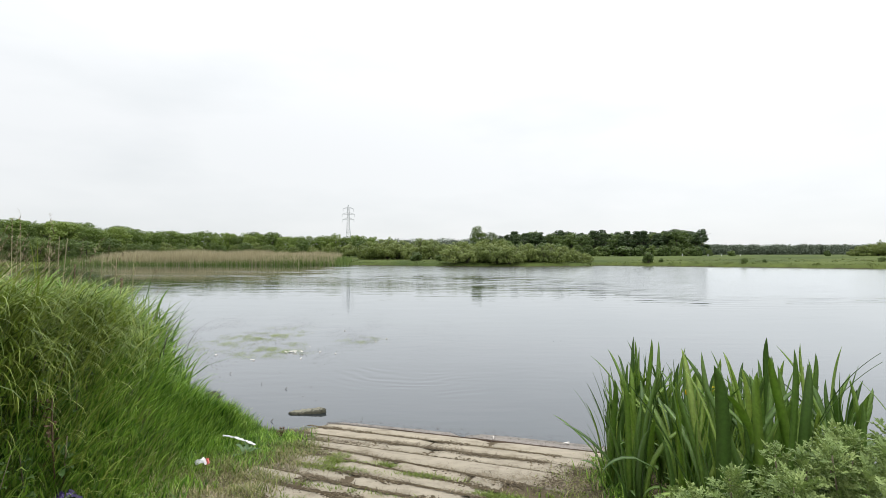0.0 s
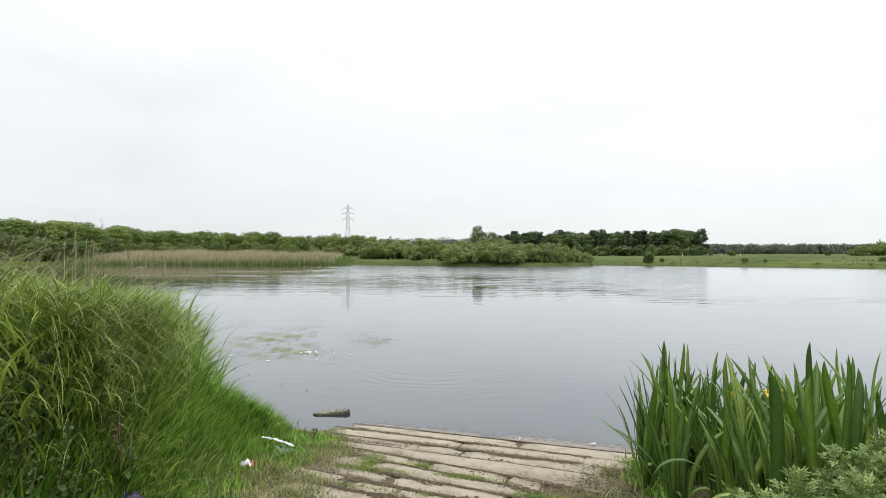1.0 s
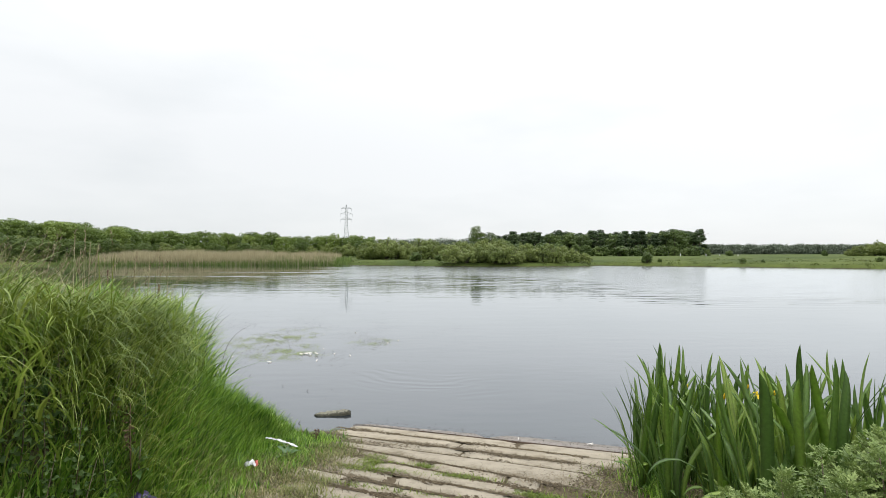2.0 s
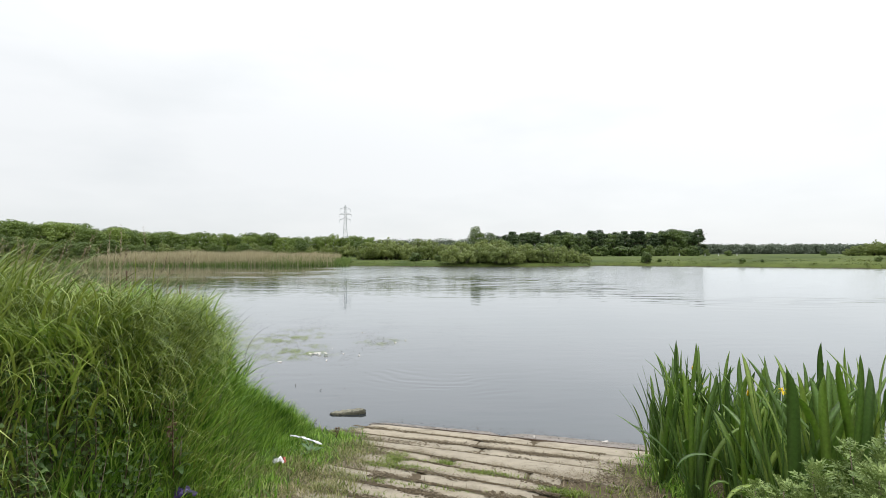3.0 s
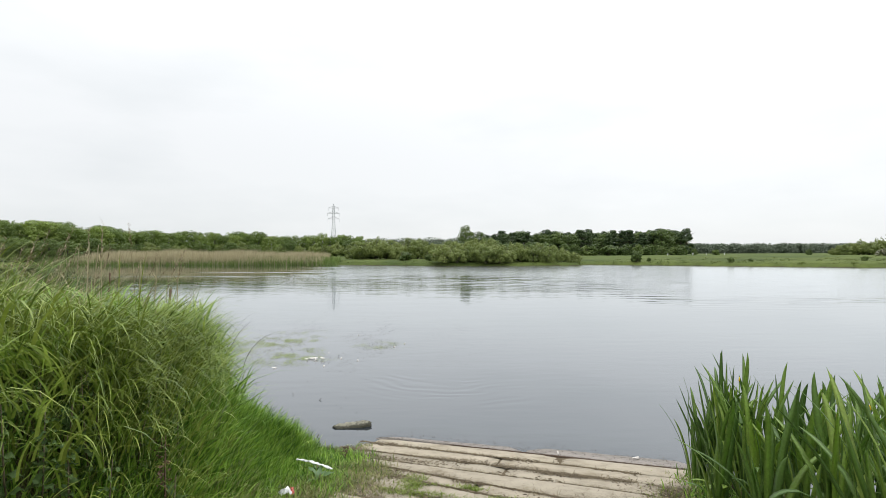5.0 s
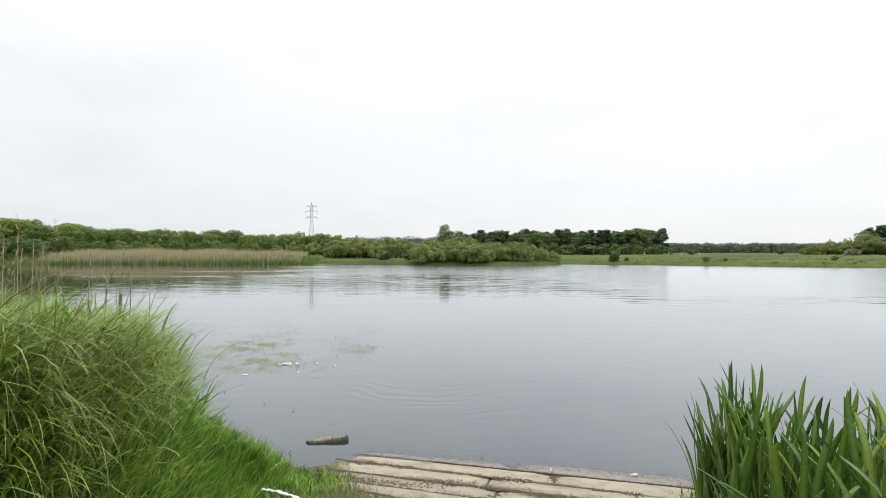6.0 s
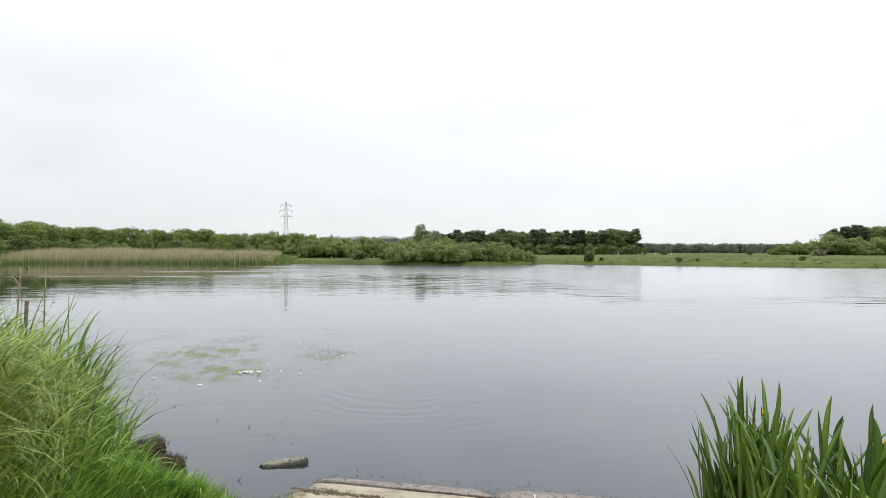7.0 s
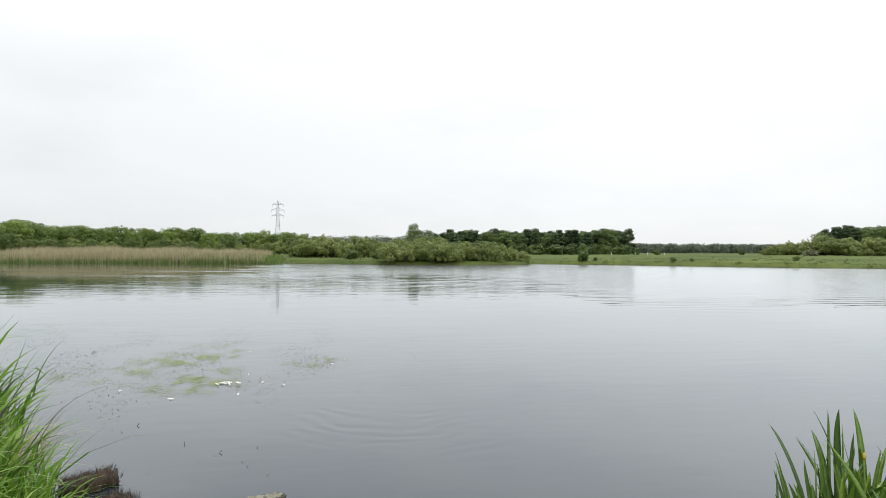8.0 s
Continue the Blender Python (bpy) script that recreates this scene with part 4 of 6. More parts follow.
crumbs = []
for r, line in enumerate(LINES[1:]):
    u = STARTS[min(r, len(STARTS) - 1)] - 0.1 + rng.uniform(0, min(2.9, 2.7 - 0.06 * r - STARTS[min(r, len(STARTS) - 1)]), 1700)
    spread = 0.012 + 0.024 * np.clip(np.sin(u * 5.1 + r * 2.7) + 0.7 * np.sin(u * 13 + r * 1.3), 0, 2)
    crumbs.append(np.column_stack([u, line[0] + line[1] * u + rng.normal(0, 1, 1700) * spread]))
for cu, cs, ru, rs, n in ((2.45, 1.50, 0.30, 0.10, 900), (2.0, 0.86, 0.18, 0.03, 300), (0.35, 0.92, 0.30, 0.045, 400), (2.75, 1.15, 0.2, 0.2, 300), (0.35, 1.3, 0.25, 0.07, 300)):
    crumbs.append(np.column_stack([cu + rng.normal(0, ru, n), cs + rng.normal(0, rs, n)]))
crumbs = np.concatenate(crumbs)
place = np.array([slip_point(u, s) for u, s in crumbs])
kk = np.arange(5) * 0.4 * np.pi
ang = kk[None] + rng.uniform(0, 6.28, len(place))[:, None]
rr = rng.uniform(0.003, 0.012, len(place))[:, None] * rng.choice([1, 1, 1, 1.8], len(place))[:, None] * rng.uniform(0.6, 1.3, (len(place), 5))
flat_x, flat_y = rr * np.cos(ang), rr * np.sin(ang)
rim = np.stack([place[:, :1] + flat_x, place[:, 1:2] + flat_y, place[:, 2:] + 0.001 - SLOPE * (flat_x * INLAND[0] + flat_y * INLAND[1]) * -1], -1)
peak = (place + np.array((0, 0, 1.0)) * rng.uniform(0.002, 0.007, len(place))[:, None])[:, None]
cv = np.concatenate([rim, peak], 1).reshape(-1, 3)
cf = (np.arange(len(place)) * 6)[:, None, None] + np.array([[j, (j + 1) % 5, 5] for j in range(5)])[None]
thing("joint_soil", array_mesh("joint_soil", cv, cf.reshape(-1, 3)), MAT["soil_crumb"], "dark soil and rotted leaf crumbs filling the slipway joints", "soil", kind="stuff")

us = [np.column_stack([cu + rng.normal(0, ru, n), cs + rng.normal(0, rs, n)]) for cu, cs, ru, rs, n in (
    (0.85, 1.60, 0.055, 0.12, 800), (1.0, 1.84, 0.20, 0.035, 950), (1.72, 1.75, 0.12, 0.028, 800), (1.32, 1.56, 0.06, 0.03, 240), (2.30, 2.0, 0.10, 0.035, 500), (1.0, 1.58, 0.12, 0.02, 120), (0.75, 2.30, 0.20, 0.03, 360), (0.6, 2.62, 0.16, 0.05, 360), (0.5, 1.42, 0.2, 0.06, 300), (0.25, 1.62, 0.15, 0.06, 260), (1.4, 2.3, 0.3, 0.02, 120), (2.7, 1.45, 0.12, 0.3, 420), (1.0, 2.62, 0.3, 0.03, 240))]
us = np.concatenate(us)
roots = np.array([slip_point(u, s, -0.02) for u, s in us])
lean = np.column_stack([np.cos(a := rng.uniform(0, 6.28, len(us))), np.sin(a)])
weeds = blades("joint_weeds", roots, rng.uniform(0.03, 0.065, len(us)), rng.uniform(0.005, 0.012, len(us)), lean, rng.uniform(0.6, 1.2, len(us)), 2, rng)
thing("joint_weeds", weeds, MAT["weed"], "low yellow-green weeds growing in the slipway joints", "weeds", kind="stuff")


# ---- the left bank: tall grass, waterside grass and turf ----
def scatter(rng, n, x0, x1, y0, y1, keep):
    q = np.column_stack([rng.uniform(x0, x1, n), rng.uniform(y0, y1, n)])
    return q[rng.uniform(0, 1, n) < keep(q)]


rng = np.random.default_rng(20)
c = scatter(rng, 5400, -9.5, -0.95, 0.2, 12.0, lambda c: ease(-c[:, 0], 1.05, 1.5) * ease(shore_distance(c), 0.9, 1.9) * np.maximum(ease(-c[:, 0], 3.0, 4.0), ease(c[:, 1], 3.3, 2.5)) * np.clip(1.3 - 0.10 * np.hypot(c[:, 0], c[:, 1]), 0.25, 1) * ((c[:, 0] < -1.45) | (c[:, 1] > 2.45)) * ease(c[:, 1] + 0.5 * np.sin(c[:, 0] * 2.1) + 0.25 * np.sin(c[:, 0] * 5.7), 0.4, 1.7) * (1 - 0.25 * ease(-c[:, 0], 2.0, 1.75) * ease(c[:, 1], 3.3, 2.8)) * (1 - 0.78 * ease(-c[:, 0], 2.4, 2.0) * ease(c[:, 1], 2.6, 2.1)))
each = (rng.integers(42, 72, len(c)) * np.where(np.hypot(c[:, 0], c[:, 1]) > 6.5, 0.6, 1.0)).astype(int)
which = np.repeat(np.arange(len(c)), each)
q = c[which] + rng.normal(0, 0.075, (len(which), 2))
tuft_aim, tuft_tall, tuft_lie = rng.normal(-0.3, 0.95, len(c)) + 0.5 * np.sin(c[:, 0] * 2.3 + 1.7 * np.sin(c[:, 1] * 1.9)), rng.uniform(0.7, 1.2, len(c)), rng.uniform(0.55, 1.35, len(c))
away = q - c[which]
away /= np.linalg.norm(away, axis=1)[:, None] + 1e-6
lean = np.column_stack([np.cos(tuft_aim), np.sin(tuft_aim)])[which] + 0.5 * away + rng.normal(0, 0.35, q.shape)
lean /= np.linalg.norm(lean, axis=1)[:, None]
sd = shore_distance(q)
tall = (0.16 + 0.62 * ease(-q[:, 0], 1.15, 1.95)) * tuft_tall[which] * (0.55 + 0.45 * ease(sd, 0.2, 1.3))
crest = 1.77 + 0.24 * ease(-q[:, 0] / (q[:, 1] + 0.5), 0.64, 0.80)
tall = np.where(crest > 1.85, tall * 1.12, tall)
tall = np.minimum(tall, np.maximum(crest - land(q), 0.2) * (0.8 + 0.2 * tuft_tall[which]))
# a third are shoots from the ground, the rest are leaves that spring from them higher up and bend over
shoot = rng.uniform(0, 1, len(q)) < 0.34
rise = np.where(shoot, -0.03, tall * rng.uniform(0.12, 0.80, len(q)))
h = np.where(shoot, tall * rng.uniform(0.55, 1.15, len(q)), np.minimum(rng.uniform(0.18, 0.55, len(q)), tall * 1.1))
droop = np.clip(tuft_lie[which] * np.where(shoot, 0.95, 1.3) + rng.normal(0, 0.25, len(q)), 0.2, 1.6)
root = q + lean * np.maximum(rise, 0)[:, None] * 0.22
wide = rng.uniform(0.0035, 0.0095, len(q)) * rng.choice([1, 1, 1, 1, 1.7], len(q)) * np.where(shoot, 0.85, 1.0)
bank = blades("bank_grass", np.column_stack([root, land(q) + rise]), h, wide, lean, droop, 6, rng)
# long blades that hang over the steep face of the bank
n = 11000
hang = np.column_stack([rng.uniform(-2.6, -1.55, n), rng.uniform(1.3, 3.3, n)])
tufted = np.sin(hang[:, 1] * 9 + 3 * np.sin(hang[:, 0] * 4)) + rng.normal(0, 0.8, n) > -0.2 + 2.2 * ease(hang[:, 1], 2.6, 1.9)
hang = hang[tufted]
n = len(hang)
aim = rng.normal(-0.35, 0.7, n)
hang_lean = np.column_stack([np.cos(aim), np.sin(aim)])
start = np.minimum(land(hang) + rng.uniform(0.0, 0.32, n), 1.60)
over = blades("overhanging_grass", np.column_stack([hang, start]), rng.uniform(0.25, 0.62, n), rng.uniform(0.004, 0.011, n), hang_lean, rng.uniform(0.9, 1.75, n), 7, rng)
thing("overhanging_grass", over, MAT["tall_grass"], "long green grass blades hanging over the bank's steep face", "grass", kind="stuff")
thing("bank_grass", bank, MAT["tall_grass"], "long drooping green grass thick on the bank", "grass", kind="stuff")

q = scatter(rng, 74000, -6.5, -0.95, 2.6, 11.0, lambda q: (lambda s: ease(s - 0.80 * ease(q[:, 1], 5.25, 5.9), -0.02, 0.1) * ease(s, 3.0, 2.1))(shore_distance(q)) * ease(-q[:, 0] + 0.05 * np.sin(q[:, 1] * 7), 1.32, 1.62))
sd = shore_distance(q)
# it leans out over the water, stiff and upright on the crest of the bank
out = np.array((0.72, 0.69))
tall0 = ease(-q[:, 0], 1.54, 2.4)
lean = np.column_stack([np.cos(a := rng.uniform(0, 6.28, len(q))), np.sin(a)]) + out * ((0.45 - 0.3 * ease(q[:, 1], 5.2, 5.9)) * ease(sd, 1.3, 0.2) * ease(tall0, 0.4, 0.9))[:, None]
lean /= np.linalg.norm(lean, axis=1)[:, None]
clump = 0.88 + 0.26 * np.sin(q[:, 0] * 5.1 + 2 * np.sin(q[:, 1] * 4.3)) * np.sin(q[:, 1] * 6.7)
tall = (0.20 + 0.84 * tall0 + 0.26 * ease(-q[:, 0], 2.2, 2.7)) * (1 + 0.22 * ease(q[:, 1], 5.2, 6.2)) * clump * (0.8 + 0.2 * ease(sd, 0.1, 0.6))
tall = np.minimum(tall, np.maximum(1.72 - land(q), 0.2))
shoot = rng.uniform(0, 1, len(q)) < 0.42
rise = np.where(shoot, -0.03, tall * rng.uniform(0.1, 0.78, len(q)))
h = np.where(shoot, tall * rng.uniform(0.6, 1.15, len(q)), np.minimum(rng.uniform(0.18, 0.46, len(q)), tall))
laid = ease(-q[:, 0], 2.0, 2.8) * ease(sd, 0.7, 1.2)
droop = np.clip(np.where(shoot, 0.52, 1.0) + 0.35 * laid + rng.normal(0, 0.32, len(q)), 0.05, 1.6)
wide = rng.uniform(0.013, 0.035, len(q)) * (0.6 + 0.5 * ease(-q[:, 0], 1.5, 2.4) - 0.55 * laid)
sweet = blades("waterside_grass", np.column_stack([q + lean * np.maximum(rise, 0)[:, None] * 0.18, land(q) + rise]), h, wide, lean, droop, 5, rng)
thing("waterside_grass", sweet, MAT["sweet_grass"], "bright green broad-bladed grass at the water's edge", "grass", kind="stuff")


def turf_keep(q):
    s, u = (q - SLIP) @ INLAND, (q - SLIP) @ ALONG
    edge = np.interp(s, [0.2, 0.6, 1.2, 1.7, 2.2, 2.8, 4.2], [-0.10, 0.13, 0.60, 0.74, 0.86, 1.06, 1.34])
    left = ease(edge - u, -0.10, 0.35) * ease(-q[:, 0] + 0.3 * np.sin(q[:, 1] * 5), 2.7, 1.6)
    right = ease(u, 2.65, 3.0) * 0.7 * ease(q[:, 0] + 0.3 * np.sin(q[:, 1] * 6), 3.9, 3.0)
    back = ease(s, 4.2, 4.6) * 0.45 * ease(np.hypot(q[:, 0] - 0.4, q[:, 1] - 1.5) + 0.35 * np.sin(q[:, 0] * 5) + 0.35 * np.sin(q[:, 1] * 4), 4.2, 2.4)
    patchy = 0.72 + 0.28 * np.sin(q[:, 0] * 9 + 2 * np.sin(q[:, 1] * 6))
    return np.maximum(np.maximum(left, right), back) * patchy * (shore_distance(q) > 0.03)


q = np.concatenate([scatter(rng, 170000, -3.4, 4.2, -2.2, 6.0, turf_keep), scatter(rng, 42000, -1.7, -0.2, 2.2, 5.6, turf_keep)])
lean = np.column_stack([np.cos(a := rng.uniform(0, 6.28, len(q))), np.sin(a)])
slab = 0.02 + SLOPE * np.clip((q - SLIP) @ INLAND, 0, 4.2)
turf = blades("trodden_turf", np.column_stack([q, np.where((q[:, 0] > -1.3) & (q[:, 0] < 0.4), np.maximum(land(q), slab), land(q))]), rng.uniform(0.03, 0.085, len(q)) * (1 + 0.5 * np.sin(q[:, 0] * 7 + 2 * np.sin(q[:, 1] * 5)) * np.sin(q[:, 1] * 8)) * (1 + 1.3 * ease(-q[:, 0], 1.05, 1.5)) * (1 - 0.4 * ease(q[:, 1], 4.6, 5.4)), rng.uniform(0.003, 0.008, len(q)), lean, rng.uniform(0.5, 1.3, len(q)), 3, rng)
thing("trodden_turf", turf, MAT["turf"], "thin trodden grass with dry tufts beside the slipway", "grass", kind="stuff")

# rough mown grass on the level ground all round
lawn_rng = np.random.default_rng(24)
q = scatter(lawn_rng, 120000, -6.5, 9.0, -7.0, 4.0, lambda q: ease(np.hypot(q[:, 0] - 0.9, q[:, 1] - 3.0) + 0.5 * np.sin(q[:, 0] * 3 + np.sin(q[:, 1] * 2)), 2.9, 4.4) * (0.65 + 0.35 * np.sin(q[:, 0] * 4 + 2 * np.sin(q[:, 1] * 3))) * (shore_distance(q) > 0.1) * ease(q[:, 0] - 0.9 * q[:, 1], -3.8, -2.6))
lean = np.column_stack([np.cos(a := lawn_rng.uniform(0, 6.28, len(q))), np.sin(a)])
lawn = blades("lawn_grass", np.column_stack([q, land(q)]), lawn_rng.uniform(0.03, 0.10, len(q)), lawn_rng.uniform(0.006, 0.012, len(q)), lean, lawn_rng.uniform(0.4, 1.2, len(q)), 2, lawn_rng)
thing("lawn_grass", lawn, MAT["turf"], "short rough grass on the level ground by the slipway", "grass", kind="stuff")

# fresh short grass where the bank meets the slipway
q = np.concatenate([np.column_stack([x + rng.normal(0, sx, n), y + rng.normal(0, sy, n)]) for x, y, sx, sy, n in ((-1.42, 4.3, 0.14, 0.3, 4200), (-1.62, 4.6, 0.14, 0.25, 3000), (-1.36, 4.75, 0.12, 0.2, 2200), (-1.56, 3.9, 0.12, 0.3, 2800), (-1.02, 4.75, 0.13, 0.18, 1500), (-1.45, 3.6, 0.12, 0.25, 2200), (-1.5, 3.1, 0.12, 0.25, 1500), (-1.0, 4.1, 0.10, 0.2, 700), (1.82, 3.0, 0.08, 0.25, 500), (1.80, 3.6, 0.08, 0.25, 500), (1.98, 4.15, 0.1, 0.2, 400), (1.7, 2.4, 0.15, 0.25, 500), (-1.42, 2.55, 0.14, 0.25, 2600), (-1.3, 2.95, 0.14, 0.25, 1800), (-1.55, 2.05, 0.16, 0.25, 900))])
q = q[shore_distance(q) > 0.02]
lean = np.column_stack([np.cos(a := rng.uniform(0, 6.28, len(q))), np.sin(a)])
lush = blades("fresh_grass", np.column_stack([q, land(q)]), rng.uniform(0.04, 0.12, len(q)) * (1 + 1.9 * ease(-q[:, 0], 1.12, 1.6)), rng.uniform(0.007, 0.018, len(q)), lean, rng.uniform(0.2, 1.0, len(q)), 4, rng)
thing("fresh_grass", lush, MAT["fresh_grass"], "fresh bright green grass where the bank meets the slipway", "grass", kind="stuff")

# seeding stalks over the crest of the bank
q = scatter(rng, 560, -5.6, -1.9, 2.8, 7.6, lambda q: (shore_distance(q) > 0.8) * 1.0)
lean = np.column_stack([np.cos(a := rng.normal(0.2, 0.9, len(q))), np.sin(a)])
h, droop = rng.uniform(0.74, 1.15, len(q)), rng.uniform(0.05, 0.45, len(q))
h = np.minimum(h, np.maximum(2.12 - land(q), 0.4) * rng.uniform(0.82, 1.12, len(q)))
roots = np.column_stack([q, land(q)])
stalks = blades("seeding_stalks", roots, h, np.full(len(q), 0.0075), lean, droop, 6, rng)
thing("seeding_stalks", stalks, MAT["dry_stalk"], "tall pale flowering grass stalks above the bank", "grass", kind="stuff")
tip_run, tip_rise = np.zeros(len(q)), np.zeros(len(q))
for k in range(6):
    bend = 0.2 * droop + 1.6 * droop * ((k + 0.5) / 6) ** 1.15
    tip_run, tip_rise = tip_run + h / 6 * np.sin(bend), tip_rise + h / 6 * np.cos(bend)
tips = roots + np.column_stack([lean * tip_run[:, None], tip_rise])
n_each = 16
f = np.tile(np.linspace(-0.13, 0.02, n_each), len(q))
base = np.repeat(tips, n_each, 0) + np.column_stack([np.repeat(lean, n_each, 0) * (f * 0.5)[:, None], f])
sl = np.column_stack([np.cos(a := rng.uniform(0, 6.28, len(base))), np.sin(a)])
heads = blades("seed_heads", base, rng.uniform(0.015, 0.035, len(base)), rng.uniform(0.004, 0.007, len(base)), sl, rng.uniform(0.5, 1.0, len(base)), 1, rng)
thing("seed_heads", heads, MAT["seed_head"], "feathery brownish grass seed heads", "grass", kind="stuff")


# fine light meadow grass over the bank's brow, tinted brighter for its lit top
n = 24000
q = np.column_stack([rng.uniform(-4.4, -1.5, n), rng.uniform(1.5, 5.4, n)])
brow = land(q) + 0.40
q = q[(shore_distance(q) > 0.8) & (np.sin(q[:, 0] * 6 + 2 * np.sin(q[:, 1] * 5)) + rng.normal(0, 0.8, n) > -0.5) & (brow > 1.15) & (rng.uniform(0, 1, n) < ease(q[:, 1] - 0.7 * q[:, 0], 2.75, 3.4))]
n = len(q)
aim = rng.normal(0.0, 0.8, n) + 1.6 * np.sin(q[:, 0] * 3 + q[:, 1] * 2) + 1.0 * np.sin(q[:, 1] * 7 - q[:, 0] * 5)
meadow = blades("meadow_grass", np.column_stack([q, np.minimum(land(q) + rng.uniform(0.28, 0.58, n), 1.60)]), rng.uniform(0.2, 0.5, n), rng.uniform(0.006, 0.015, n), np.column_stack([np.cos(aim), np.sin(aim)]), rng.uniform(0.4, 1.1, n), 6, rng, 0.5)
thing("meadow_grass", meadow, MAT["meadow_grass"], "fine light green meadow grass over the bank's brow, tinted brighter for its lit top", "grass", kind="stuff")

# pale dead strands caught among the green
n = 1300
q = np.column_stack([rng.uniform(-4.6, -1.75, n), rng.uniform(2.7, 6.4, n)])
q = q[(shore_distance(q) > 0.95) & (q[:, 1] < 5.7)]
n = len(q)
aim = rng.normal(0.2, 1.1, n)
strands = blades("dry_strands", np.column_stack([q, np.minimum(land(q) + rng.uniform(0.15, 0.62, n), 1.68)]), rng.uniform(0.14, 0.4, n), rng.uniform(0.004, 0.010, n), np.column_stack([np.cos(aim), np.sin(aim)]), rng.uniform(0.6, 1.5, n), 6, rng)
thing("dry_strands", strands, MAT["dry_stalk"], "pale dead grass strands draped over the green bank", "grass", kind="stuff")

# dark thin flowering stems arching out over the water
n = 70
q = np.column_stack([rng.uniform(-2.5, -1.8, n), rng.uniform(3.5, 4.9, n)])
aim = rng.normal(0.15, 0.45, n)
lean = np.column_stack([np.cos(aim), np.sin(aim)])
base = np.column_stack([q, np.minimum(land(q) + rng.uniform(0.25, 0.7, n), 1.56)])
h, droop = rng.uniform(0.3, 0.58, n), rng.uniform(0.5, 1.0, n)
arching = blades("arching_stems", base, h, rng.uniform(0.005, 0.009, n), lean, droop, 8, rng)
thing("arching_stems", arching, MAT["dark_stem"], "thin dark grass stems arching out over the water", "grass", kind="stuff")


# ---- dry stalks standing over the crest of the bank ----
def make_dry_stalk(x, y, top, r, tip_x, tip_y, broken, rng):
    z = land_at(x, y) - 0.03
    tall = top - z
    root = thing("dry_stalk", None, None, "broken thick brown stalk standing in the bank grass" if broken else "tall pale dry stalk standing over the bank grass", "stalk", "dry stalks on the bank")
    root.matrix_basis = pose(x, y, z)
    pts = [(tip_x * f ** 1.5 + rng.normal(0, 0.004), tip_y * f ** 1.5 + rng.normal(0, 0.004), tall * f) for f in (0.0, 0.25, 0.5, 0.75, 0.9, 1.0)]
    bm = bmesh.new()
    tube(bm, pts, [r, r, 0.92 * r, 0.8 * r, 0.68 * r, 0.85 * r if broken else 0.3 * r], 6)
    part("stem", bm_mesh("stem", bm, True), MAT["dead_stem" if broken else "dry_stalk"], root)
    leaf_rng = np.random.default_rng(int(1000 * top))
    k = 2 if broken else 3
    at = np.array([pts[i] for i in leaf_rng.integers(2, 5, k)])
    a = leaf_rng.uniform(0, 6.28, k)
    me = blades("leaf", at, leaf_rng.uniform(0.1, 0.22, k), np.full(k, 0.012), np.column_stack([np.cos(a), np.sin(a)]), leaf_rng.uniform(0.5, 1.3, k), 5, leaf_rng)
    part("withered_leaf", me, MAT["dry_stalk"], root, "withered curling leaf")


for x, y, top, r, tip_x, tip_y, broken in (
        (-4.10, 6.19, 2.17, 0.007, 0.06, 0.0, False), (-4.04, 6.15, 2.14, 0.008, 0.12, 0.0, False), (-4.22, 6.22, 2.10, 0.006, 0.0, 0.05, False),
        (-3.25, 5.70, 1.98, 0.008, 0.03, 0.0, False), (-3.10, 5.60, 1.92, 0.008, 0.10, 0.0, False), (-2.72, 5.35, 1.90, 0.007, 0.05, 0.0, False),
        (-2.55, 4.95, 1.72, 0.016, -0.01, 0.0, True), (-3.62, 5.75, 1.84, 0.012, 0.05, 0.02, True)):
    make_dry_stalk(x, y, top, r, tip_x, tip_y, broken, rng)

# ---- yellow flag irises ----
def iris_leaf(length, width, bend, rng, kink=0.0, sweep=0.0):
    """A sword leaf: ridged along the middle, thick below, tapering to a point, bending towards +x."""
    stations = (0.0, 0.12, 0.25, 0.38, 0.5, 0.62, 0.74, 0.82, 0.88, 0.92, 0.955, 0.98, 1.0)
    n, rows, x, z, last = len(stations) - 1, [], 0.0, 0.0, 0.0
    hook = rng.choice((-1, 1))
    for f in stations:
        body = width * 0.5 * (0.62 + 0.38 * math.sin(min(f * 2.2, 1.0) * math.pi / 2))
        straight, curved = body * (1 - 0.12 * f ** 4), body * (1 - 1.86 * f ** 14)
        lo, hi = (straight, curved) if hook > 0 else (curved, straight)
        th = 0.0045 * (1 - 0.8 * f)
        ang = bend * f ** 1.6 + (kink * max(0, f - 0.6) / 0.4)
        x, z, last = x + length * (f - last) * math.sin(ang), z + length * (f - last) * math.cos(ang), f
        nx_, nz_ = math.cos(ang), -math.sin(ang)
        o = sweep * length * f ** 2.2
        ridge = o + 0.5 * (hi - lo)
        rows.append([(x, o - lo, z), (x + nx_ * th, ridge, z + nz_ * th), (x, o + hi, z), (x - nx_ * th, ridge, z - nz_ * th)])
    v = np.array(rows).reshape(-1, 3)
    fc = [(4 * k + j, 4 * k + (j + 1) % 4, 4 * k + 4 + (j + 1) % 4, 4 * k + 4 + j) for k in range(n) for j in range(4)]
    return smooth(array_mesh("leaf", v, np.array(fc)))


